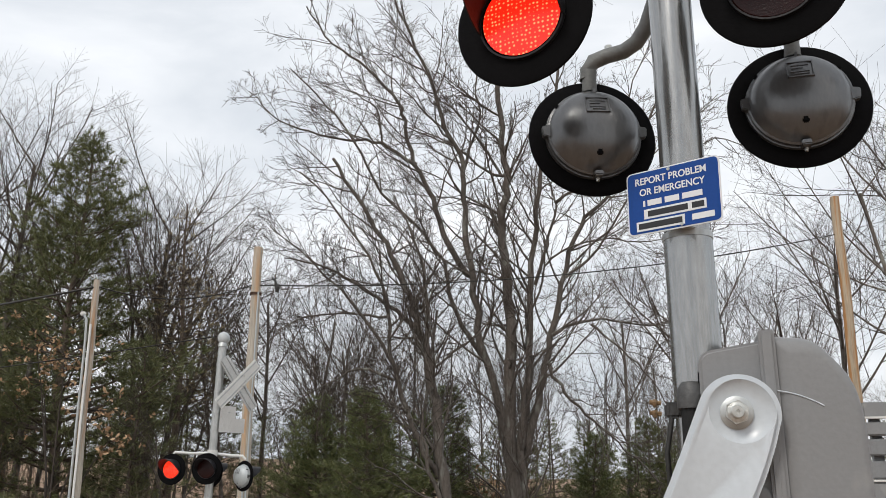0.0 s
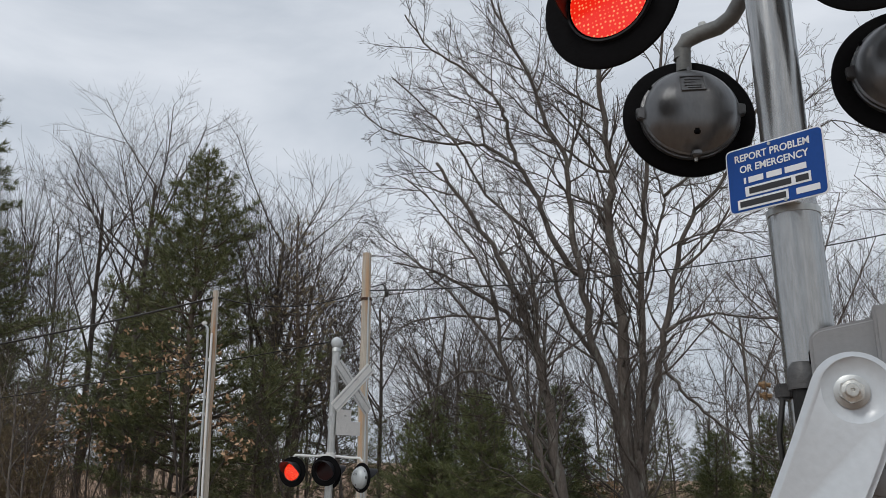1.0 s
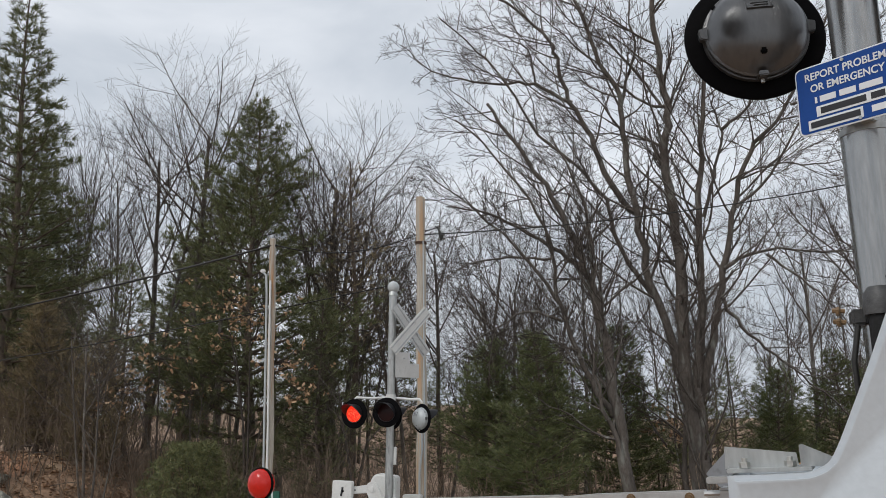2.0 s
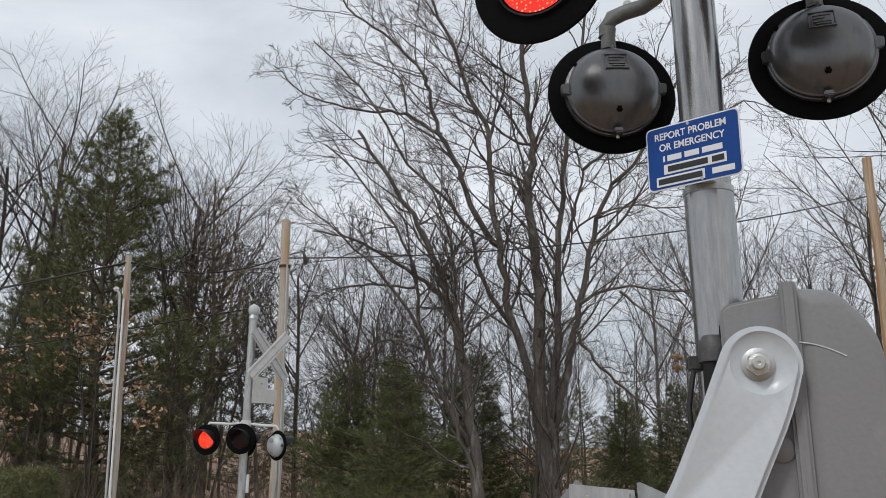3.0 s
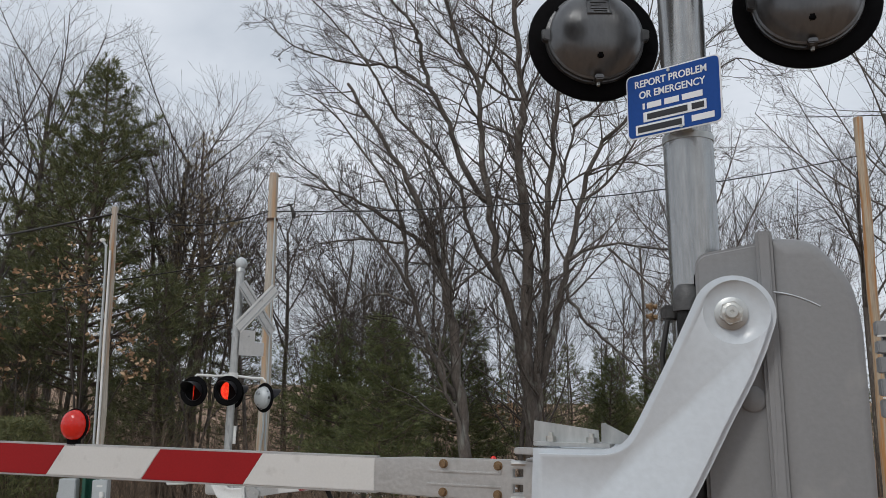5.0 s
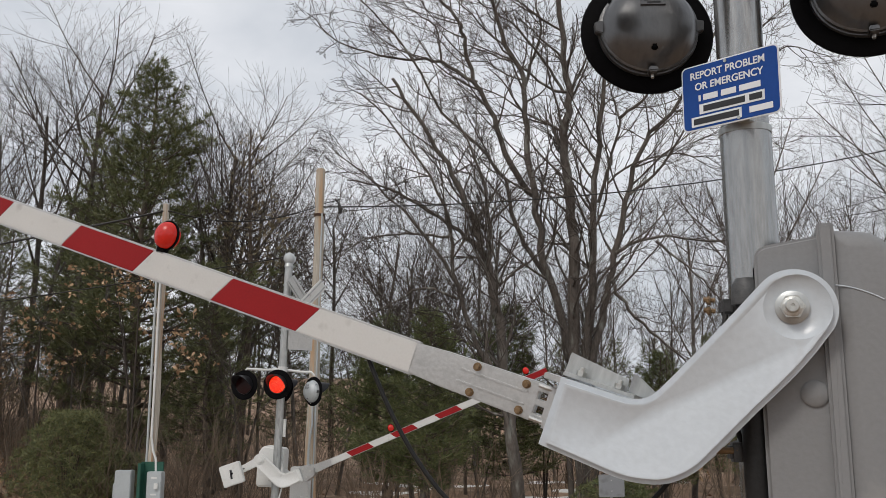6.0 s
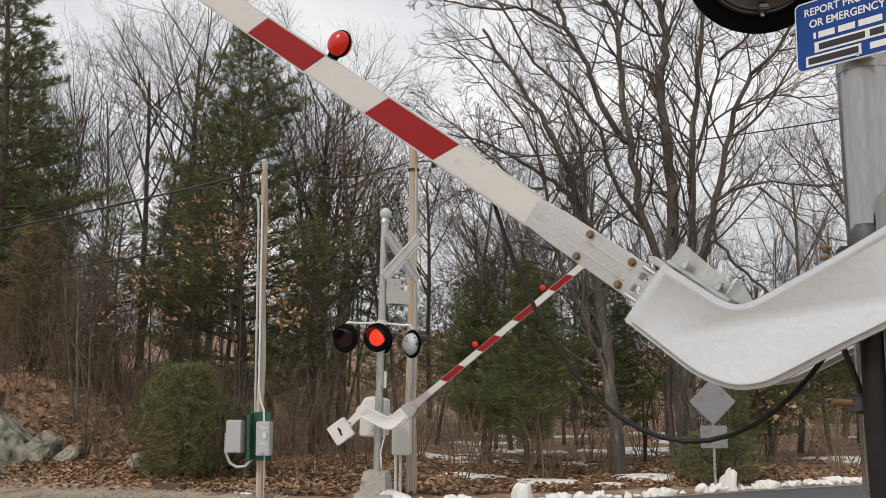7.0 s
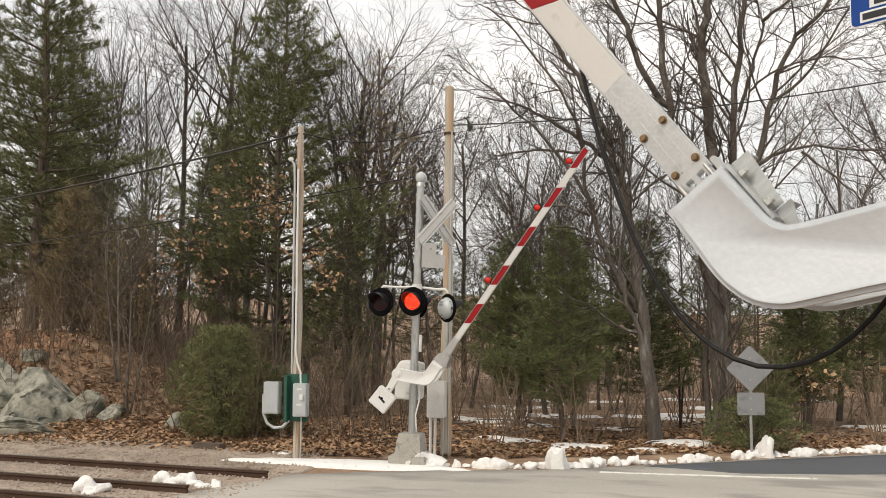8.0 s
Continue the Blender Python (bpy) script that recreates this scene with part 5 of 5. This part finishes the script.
great_limb(0.085, (-0.98, 8.05), (-1.56, 8.91), (-1.96, 10.08), (-2.38, 11.00), (-2.67, 12.19), (-2.81, 12.65), (-3.61, 13.60), (-4.50, 14.26), (-5.26, 15.41))
great_limb(0.05, (-2.34, 10.97), (-3.23, 11.59), (-4.02, 11.74), (-4.88, 11.95), (-5.90, 12.39), (-6.80, 13.27))
great_limb(0.028, (-3.23, 11.59), (-3.34, 12.46), (-4.01, 12.89), (-4.48, 13.62))
great_limb(0.12, (0.05, 3.88), (0.26, 5.31), (0.39, 7.20), (0.52, 8.88), (0.78, 10.77), (1.22, 13.05), (1.54, 15.60))
great_limb(0.05, (0.52, 7.89), (0.85, 8.88), (1.14, 9.96), (1.01, 10.77), (1.17, 11.82))
great_limb(0.045, (1.14, 9.99), (1.60, 10.32), (2.20, 11.13), (2.99, 12.71), (3.66, 14.27))
great_limb(0.105, (0.12, 3.76), (0.52, 5.05), (0.83, 6.24), (1.23, 7.89), (1.70, 9.44), (2.43, 10.16), (3.36, 11.79), (4.20, 13.63))
great_limb(0.04, (1.23, 8.03), (2.08, 8.72), (2.84, 10.01), (3.76, 11.33), (5.12, 12.52))
great_limb(0.032, (0.77, 8.31), (1.40, 8.80), (2.30, 9.00), (3.33, 8.92), (4.45, 9.26))
great_limb(0.05, (0.91, 6.65), (1.32, 6.89), (2.14, 7.07), (3.41, 6.96), (4.57, 7.29))
great_limb(0.035, (1.86, 6.91), (2.50, 6.29), (3.12, 5.55), (3.58, 4.62))
great_limb(0.05, (0.82, 5.97), (1.12, 5.30), (1.88, 4.64), (2.50, 3.99), (3.36, 3.22))
great_limb(0.04, (-0.11, 10.61), (-0.62, 10.87), (-1.46, 11.71), (-2.31, 12.72), (-3.18, 13.76), (-4.36, 14.66))
great_limb(0.04, (-0.16, 10.64), (-0.75, 11.55), (-1.45, 12.48), (-2.31, 13.11), (-3.04, 14.39))
great_limb(0.026, (-0.23, 9.69), (-1.19, 10.07), (-2.31, 10.23), (-3.15, 10.42))
great_limb(0.035, (2.73, 10.45), (3.85, 10.58), (5.03, 11.46), (5.97, 10.92))
# two more stems from the same foot
great_limb(0.15, (0.12, -0.5), (0.16, 1.8), (0.10, 3.9), (0.2, 5.2), (0.34, 7.0))
great_limb(0.10, (-0.2, -0.5), (-0.3, 1.6), (-0.2, 3.6), (-0.3, 4.8))
great, _ = bare_tree(3, 15, 0.3, "large bare grey many-stemmed tree at the roadside", GREAT)
great.matrix_basis = pose(1.45, 21.0, -0.98)

# leaning lichened stems beside it
twin_limb(0.16, (-0.05, -0.4), (-0.22, 1.92), (-0.33, 3.11), (-0.48, 4.56), (-0.63, 5.43), (-0.84, 6.19), (-1.10, 6.97), (-1.48, 7.89), (-2.20, 9.11), (-2.88, 10.23))
twin_limb(0.08, (-0.54, 4.81), (-0.69, 5.81), (-0.68, 6.83), (-0.84, 7.88), (-1.42, 9.24))
twin_limb(0.07, (-0.76, 5.94), (-1.16, 6.45), (-2.05, 7.11), (-2.96, 7.65), (-3.99, 7.93))
twin_limb(0.07, (-0.37, 2.99), (-0.94, 4.08), (-1.38, 5.31), (-1.54, 6.46), (-1.80, 7.37), (-2.72, 8.85), (-3.53, 9.68))
twin_limb(0.05, (-1.34, 5.31), (-2.17, 6.59), (-3.21, 7.65), (-4.28, 8.60))
twin_limb(0.05, (-0.85, 3.83), (-1.22, 4.14), (-1.71, 4.30))
twin_limb(0.075, (-0.1, -0.2), (-0.31, 2.17), (-0.61, 3.11), (-0.73, 4.07), (-0.76, 4.71))
twin_limb(0.04, (-1.41, 5.06), (-2.16, 5.32), (-3.14, 4.83), (-4.12, 4.23))
twin_limb(0.035, (-1.54, 6.46), (-2.55, 6.60), (-3.57, 6.54), (-4.31, 6.10))
twin, _ = bare_tree(8, 13, 0.25, "leaning bare grey trees with pale lichen patches", TWIN)
twin.matrix_basis = pose(0.1, 19.6, -0.6)

# woodland of bare trees behind
KINDS = [bare_tree(20 + i, h, r, lb, None, st, 3, kd, ln, rs)[0] for i, (h, r, lb, st, kd, ln, rs) in enumerate((
    (13.0, 0.15, "tall thin bare grey tree in the wood", 1, 9, 0.05, 0.16),
    (14.5, 0.19, "tall bare forked tree in the wood", 2, 8, 0.05, 0.2),
    (11.0, 0.12, "slender bare brown tree in the wood", 1, 9, 0.10, 0.12),
    (15.0, 0.20, "tall bare spreading tree in the wood", 1, 10, 0.04, 0.2),
    (9.0, 0.09, "young bare tree with fine twigs", 2, 8, 0.08, 0.2)))]
used = set()
rnd = random.Random(77)


def scatter(n, x0, x1, y0, y1, kinds, lo=0.8, hi=1.15, most=99):
    for j in range(n):
        x, y = rnd.uniform(x0, x1), rnd.uniform(y0, y1)
        i = rnd.choice(kinds)
        k = rnd.uniform(lo, hi)
        turn, tip = rnd.uniform(0, 360), rnd.uniform(-3, 3)
        if j >= most:
            continue
        first = i not in used
        used.add(i)
        put(KINDS[i], x, y, turn, k, first, tip)


scatter(6, -17, -7.5, 26, 31, (0, 1, 3), 0.62, 0.74)
for x, y, i, k, turn in ((-14.6, 28.0, 3, 0.75, 20), (-13.2, 27.2, 0, 0.81, 130), (-16.3, 28.5, 1, 0.73, 250), (-9.8, 28.0, 3, 0.73, 80), (-8.9, 27.0, 0, 0.80, 300), (-11.6, 29.0, 0, 0.84, 200)):
    put(KINDS[i], x, y, turn, k)
scatter(4, -8, -1, 24, 31, (0, 2, 4), 0.52, 0.66)
scatter(6, -5.6, -1.6, 24, 32, (0, 2, 2), 0.50, 0.68)
scatter(4, 3, 14, 25, 31, (0, 2), 0.48, 0.62)
scatter(8, -26, 20, 34, 46, (0, 1, 2, 3, 4), 0.62, 0.8)
scatter(5, -12, -1, 20.5, 24, (2, 4), 0.4, 0.6)
scatter(4, 7, 16, 24.5, 30, (0, 1, 3), 0.55, 0.72)
# far slender stems with fine tops
KINDS.append(bare_tree(31, 12.5, 0.085, "slender straight bare tree deep in the wood", None, 1, 2, 15, 0.03, 0.5)[0])
KINDS.append(bare_tree(32, 11.5, 0.075, "thin straight bare sapling deep in the wood", None, 1, 2, 17, 0.05, 0.4)[0])
scatter(12, -6, 15, 31, 46, (5, 6), 0.60, 0.85)
scatter(9, 2.5, 15, 27, 37, (5, 6), 0.5, 0.7)
scatter(3, -6, -2, 26, 37, (5, 6), 0.55, 0.75)
scatter(12, -24, -9, 28, 42, (5, 6), 0.8, 1.02)
put(KINDS[1], 10.6, 18.0, 40, 0.72)
put(KINDS[3], 13.0, 21.5, 140, 0.72)
put(KINDS[4], -12.0, 18.9, 20, 0.42)
put(KINDS[4], -12.9, 19.9, 220, 0.5)

# pines
P1 = pine(1, 12.6, 4.2, "tall dark green pine behind the pole", NEEDLE, 0.10, 2.2, 0.21, blades=22)
put(P1, -10.5, 24.0, 0, 0.99, True)
P2 = pine(5, 15.0, 3.4, "broad dark green pine at the edge of the wood", NEEDLE, 0.12, 1.9, 0.23, blades=20)
put(P2, -18.6, 24.0, 60, 1.0, True)
P3 = pine(9, 6.4, 2.1, "young bright green pine by the road", NEEDLEBRIGHT, 0.19, 2.1, 0.19, blades=18)
put(P3, -1.9, 19.5, 0, 0.72, True)
put(P3, -0.2, 22.2, 120, 0.78)
put(P3, -3.2, 21.6, 200, 0.74)
put(P3, 5.4, 25.5, 20, 0.7)
put(P3, 8.2, 26.5, 320, 0.62)
put(P3, 3.6, 23.4, 80, 0.62)
put(P3, 2.4, 20.0, 260, 0.32)
P4 = pine(14, 9.5, 2.3, "slim dark pine deep in the wood", NEEDLE, 0.16, 1.0, 0.28, blades=11)
put(P4, -14.2, 23.6, 30, 0.60, True)
P6 = pine(17, 10.6, 1.5, "thin half-dead pine with sparse brown needles", TANNEEDLE, 0.45, 0.8, 0.17, blades=12)
put(P6, -7.75, 25.0, 30, 1.0, True)
for x, y, k in ((-8.0, 22.8, 0.66), (-15.2, 29.5, 0.7), (-20.5, 27, 1.2), (-2.5, 32, 0.55), (1.5, 30, 0.5), (4.5, 31, 0.52), (7.0, 29, 0.45), (11.0, 28, 0.45), (-5.0, 29, 0.55), (2.8, 36, 0.55), (6.0, 37, 0.55), (-3.5, 37, 0.6), (0.2, 39, 0.6), (4.4, 41, 0.6), (9.0, 38, 0.55), (12.5, 36, 0.5), (16.0, 38, 0.55), (11.0, 43, 0.6), (18.0, 32, 0.5), (-8.0, 38, 0.6), (-1.6, 27.5, 0.42), (9.6, 30.5, 0.42), (-8.8, 33, 0.9), (-17, 34, 1.1), (9.5, 33, 0.6), (14, 30, 0.5), (-22, 31, 1.0), (-26, 35, 1.1), (-19, 38, 1.0), (-30, 40, 1.1), (-14, 40, 0.9), (-24, 45, 1.1), (8, 42, 0.5), (-6, 44, 0.8), (-34, 46, 1.2)):
    put(P4, x, y, rnd.uniform(0, 360), k)


# young pines with dry brown needles above the ledge
P5 = pine(23, 4.4, 1.5, "young pine with dry tan needles above the ledge", TANNEEDLE, 0.08, 1.3, 0.22, blades=14)
put(P5, -16.0, 22.4, 0, 0.95, True)
put(P5, -14.0, 22.0, 140, 0.75)
put(P5, -18.6, 26.6, 70, 1.1)
put(P5, -21.5, 25.4, 210, 0.9)

# evergreen shrub by the pole
def shrub(x, y, h, w, seed, label, material, n):
    r = random.Random(seed)
    t = thing("shrub", pose(x, y, ground_height(x, y)), label, "shrub", "shrubs at the bank")
    wd = Wood(seed)
    centres = []
    for k in range(26):
        a, ln = r.uniform(0, 6.28), h * r.uniform(0.6, 1.05)
        s = w * r.uniform(0.1, 0.75)
        pts = [Vector((math.cos(a) * s * q * q + 0.05 * math.cos(a), math.sin(a) * s * q * q + 0.05 * math.sin(a), ln * q)) for q in (0, 0.3, 0.65, 1)]
        wd.limb(pts, 0.014, 0.005, 4)
    v, f = Wood.build(wd.thin)
    raw("woody_stem", v, f, TWIG, t, False)
    for _ in range(n):
        a, z = r.uniform(0, 6.28), r.random()
        rad = w * math.sqrt(r.random()) * (0.55 + 0.75 * math.sin(math.pi * min(1, z * 0.8 + 0.16))) * (1 + 0.25 * noise.noise(Vector((a, z * 3, seed))))
        centres.append((Vector((math.cos(a) * rad, math.sin(a) * rad, h * (0.05 + 0.97 * z))), r.uniform(0.6, 1.2)))
    tufts("foliage", centres, 0.10, 14, material, t, r, 0.0, 0.075)


shrub(-9.1, 17.9, 2.35, 0.85, 31, "dense green evergreen shrub on the leafy bank", SHRUBLEAF, 2600)
shrub(-8.3, 18.7, 1.5, 0.6, 34, "low dark green shrub behind", NEEDLE, 700)
shrub(1.9, 19.0, 1.0, 0.75, 37, "low green pine seedling near the road sign", NEEDLEBRIGHT, 700)


# twiggy brush at the wood's edge
def brush(n, x0, x1, y0, y1, h, seed, label):
    w = Wood(seed)
    r = w.r
    for _ in range(n):
        x, y = r.uniform(x0, x1), r.uniform(y0, y1)
        if y < 17.0 + max(0, 0.42 * (x + 3.0)):
            continue
        g = Vector((x, y, ground_height(x, y) - 0.05))
        for s in range(r.randint(2, 5)):
            way = Vector((r.gauss(0, 0.28), r.gauss(0, 0.28), 1))
            w.grow(g + Vector((r.gauss(0, 0.06), r.gauss(0, 0.06), 0)), way, h * r.uniform(0.5, 1.2), r.uniform(0.008, 0.02), 2, 3, 0.3, 0.35, 7, 40, 0.4)
    v, f = Wood.build(w.thin)
    tagged(raw("brush", v, f, BRUSHTWIG, None, False), label, "brush", kind="stuff")


brush(120, -17, -5, 17.6, 24, 2.2, 51, "bare brown twiggy brush on the bank")
brush(90, -5, 9, 18, 26, 1.7, 52, "bare brown twiggy brush under the trees")
brush(100, -32, -12, 23, 38, 3.4, 54, "brown twiggy undergrowth beside the pines")
brush(90, -60, 0, 38, 58, 4.6, 55, "bare brown undergrowth on the far slope")
brush(60, -24, 16, 26, 40, 3.6, 53, "dense bare undergrowth deep in the wood")


# dead oak leaves that still hang on
def hanging_leaves(spots, seed, label):
    r = random.Random(seed)
    w = Wood(seed)
    t = thing("oak_sapling", pose(spots[0][0], spots[0][1], ground_height(spots[0][0], spots[0][1])), label, "tree", "saplings with dead leaves")
    x0, y0, g = spots[0][0], spots[0][1], ground_height(spots[0][0], spots[0][1])
    centres = []
    for x, y, z, n, sp in spots:
        c = Vector((x - x0, y - y0, z - g))
        w.limb([Vector((0, 0, -0.05)), Vector((c.x * 0.2, c.y * 0.2, c.z * 0.5)), Vector((c.x * 0.7, c.y * 0.7, c.z * 0.85)), c], 0.035, 0.008, 5)
        for _ in range(n):
            q = c + Vector((r.gauss(0, sp), r.gauss(0, sp), r.gauss(0, sp * 0.7)))
            w.limb([c, c.lerp(q, 0.6) + Vector((0, 0, 0.03)), q], 0.006, 0.003, 3)
            centres.append((q, r.uniform(0.7, 1.2)))
    v, f = Wood.build(w.thick + w.thin)
    raw("stem", v, f, TWIG, t, False)
    tufts("dead_leaves", centres, 0.12, 6, DEADLEAF, t, r, 0.45, 0.3)


hanging_leaves([(-9.2, 21.0, 5.2, 34, 0.55), (-10.0, 21.2, 5.4, 26, 0.5), (-8.2, 20.6, 3.9, 24, 0.4), (-7.9, 20.8, 3.2, 16, 0.3), (-9.8, 21.3, 4.6, 20, 0.4)], 61, "bare sapling holding orange-brown dead oak leaves")
hanging_leaves([(-12.0, 21.6, 4.2, 40, 0.6), (-13.0, 22.0, 3.4, 40, 0.6), (-11.4, 21.8, 3.3, 20, 0.4)], 62, "bare sapling holding pale brown dead leaves")
hanging_leaves([(0.6, 22.5, 2.2, 26, 0.3), (1.1, 22.6, 2.0, 18, 0.25)], 63, "low sapling holding orange dead leaves")
hanging_leaves([(3.4, 22.5, 0.9, 30, 0.35), (4.0, 22.9, 0.8, 20, 0.3)], 64, "low sapling holding orange dead leaves")


# fallen leaves and sticks
def fallen(n, seed):
    r = random.Random(seed)
    v, f = [], []
    for _ in range(n):
        x, y = r.uniform(-18, 8), 16.2 + abs(r.gauss(0, 3.2))
        if y < 16.6 + max(0, 0.42 * (x + 3.0)) and x > -5:
            continue
        if x < -8 and y < 16.9 and r.random() < 0.75:
            continue
        s = r.uniform(0.035, 0.085)
        c = Vector((x, y, ground_height(x, y) + r.uniform(0.02, 0.06)))
        a = r.uniform(0, 6.28)
        u = Vector((math.cos(a), math.sin(a), r.uniform(-0.5, 0.5))) * s
        w = Vector((-math.sin(a), math.cos(a), r.uniform(-0.5, 0.5))) * s * 0.6
        lift = Vector((0, 0, s * r.uniform(0.1, 0.6)))
        i = len(v)
        v += [c - u, c - w + lift, c + u, c + w + lift]
        f += [(i, i + 1, i + 2), (i, i + 2, i + 3)]
    tagged(raw("fallen_leaves", v, f, LITTERLEAF, None, False), "dry brown fallen leaves on the wood floor", "leaves", kind="stuff")
    w = Wood(seed)
    for _ in range(160):
        x, y = r.uniform(-17, 6), r.uniform(16.6, 24)
        if y < 17.2 + max(0, 0.42 * (x + 3.0)):
            continue
        c, a, ln = Vector((x, y, ground_height(x, y) + 0.04)), r.uniform(0, 6.28), r.uniform(0.3, 1.3)
        d = Vector((math.cos(a), math.sin(a), r.uniform(-0.03, 0.12)))
        w.limb([c, c + d * ln * 0.5 + Vector((0, 0, 0.03)), c + d * ln], r.uniform(0.008, 0.028), 0.005, 5)
    v, f = Wood.build(w.thick)
    tagged(raw("fallen_sticks", v, f, BARK, None, False), "fallen sticks lying on leaf litter", "sticks", kind="stuff")


fallen(26000, 71)

# ballast stones proud of the gravel
v, f = [], []
r = random.Random(81)
for _ in range(9000):
    x, y = r.uniform(-17, -5.9), r.uniform(10.8, 17.2)
    s = r.uniform(0.012, 0.038)
    c = Vector((x, y, ground_height(x, y) + 0.02 + s * 0.3))
    i = len(v)
    v += [c + Vector((r.uniform(0.6, 1.2) * a * s, r.uniform(0.6, 1.2) * b * s, r.uniform(0.5, 1.0) * h * s)) for a, b, h in ((1, 0, 0), (-1, 0, 0), (0, 1, 0), (0, -1, 0), (0, 0, 1))]
    f += [(i, i + 2, i + 4), (i + 2, i + 1, i + 4), (i + 1, i + 3, i + 4), (i + 3, i, i + 4)]
tagged(raw("ballast_stones", v, f, GRAVEL, None, False), "loose grey-brown ballast stones by the rails", "gravel", kind="stuff")


# ---------------------------------------------------------------- what moves
NEAR_KEYS = [(0, 167, -1.7), (4.70, 167, -1.7), (4.85, 167, -0.7), (5.1, 166.9, 3.7), (5.4, 166.5, 9.3), (5.8, 165.4, 15.9), (6.0, 164.7, 19.25), (6.5, 162.9, 27.6), (7.0, 160.9, 35.95), (7.5, 158.0, 44.2), (8.0, 156.6, 51.75)]
FAR_KEYS = [(0, 0.5), (4.60, 0.5), (4.8, 2.4), (5.1, 7.4), (5.4, 12.6), (5.8, 19.3), (6.0, 22.5), (6.5, 30.7), (7.0, 38.75), (7.5, 46.9), (8.0, 55.05)]


def between(keys, t):
    for a, b in zip(keys, keys[1:]):
        if t <= b[0]:
            s = (t - a[0]) / (b[0] - a[0])
            return [p + (q - p) * s for p, q in zip(a[1:], b[1:])]
    return list(keys[-1][1:])


def near_arm_pose(az, lift):
    return Matrix.Translation(NEAR_PIVOT) @ pose(0, 0, 0, 0, 0, az) @ pose(0, 0, 0, 0, -lift, 0)


def far_arm_pose(lift):
    return Matrix.Translation(FAR_PIVOT) @ pose(0, 0, 0, 0, -lift - 1.9, 0)


def chain_nodes(a, b):
    """Points of a hanging chain of fixed length between a and b."""
    flat_way = Vector((b.x - a.x, b.y - a.y, 0))
    span, drop, total = flat_way.length, b.z - a.z, LINKS * LINK
    flat_way.normalize()
    lo, hi = 0.02, 50.0
    for _ in range(60):
        c = (lo + hi) / 2
        if math.sqrt(max(1e-9, total ** 2 - drop ** 2)) < 2 * c * math.sinh(min(60, span / (2 * c))):
            lo = c
        else:
            hi = c
    x0 = span / 2 - c * math.atanh(max(-0.99999, min(0.99999, drop / total)))
    s0 = c * math.sinh(-x0 / c)
    out = []
    for k in range(LINKS + 1):
        s = s0 + LINK * k
        x = c * math.asinh(s / c)
        out.append(a + flat_way * (x + x0) + Vector((0, 0, c * math.cosh(x / c) - c * math.cosh(x0 / c))))
    return out


def motions():
    for arm, which in ARMS:
        if which == "near":
            walk(arm, [(t, local_near(near_arm_pose(az, lift))) for t, az, lift in NEAR_KEYS])
        else:
            walk(arm, [(t, far_arm_pose(lift)) for t, lift in FAR_KEYS])
    for disc, turn in FLASHERS:
        rows, end = [], scene.frame_end
        front, back = pose(0, -0.016, 0), 180.0
        state = 0.0 if turn == 1 else 180.0
        rows.append((0.0, state))
        for a, b in LEFT_LIT:
            for when, target in ((a, 0.0 if turn == 1 else 180.0), (b, 180.0 if turn == 1 else 0.0)):
                if when <= 0.01 or when >= 7.9 or target == state:
                    continue
                f0 = round(when * FPS)
                for k in range(4):
                    rows.append(((f0 - 1 + k) / FPS, state + (target - state) * k / 3))
                state = target
        rows.append((8.0, state))
        walk(disc, [(t, front @ pose(0, 0, 0, 0, 0, a)) for t, a in rows])
    times = [0.0, 4.70, 4.85, 5.1, 5.4, 5.7, 6.0, 6.25, 6.5, 6.75, 7.0, 7.25, 7.5, 7.75, 8.0]
    tracks = [[] for _ in CHAIN]
    for t in times:
        az, lift = between(NEAR_KEYS, t)
        a = near_arm_pose(az, lift) @ Vector((1.385, ARM_Y - 0.02, ARM_V - 0.05))
        nodes = chain_nodes(a, CABLE_END)
        for k in range(LINKS):
            d = nodes[k + 1] - nodes[k]
            tracks[k].append((t, Matrix.Translation(nodes[k]) @ d.to_track_quat("X", "Z").to_matrix().to_4x4()))
    for ob, rows in zip(CHAIN, tracks):
        walk(ob, rows)


CABLE_END = Vector((0.765, 3.21, 2.27))
motions()
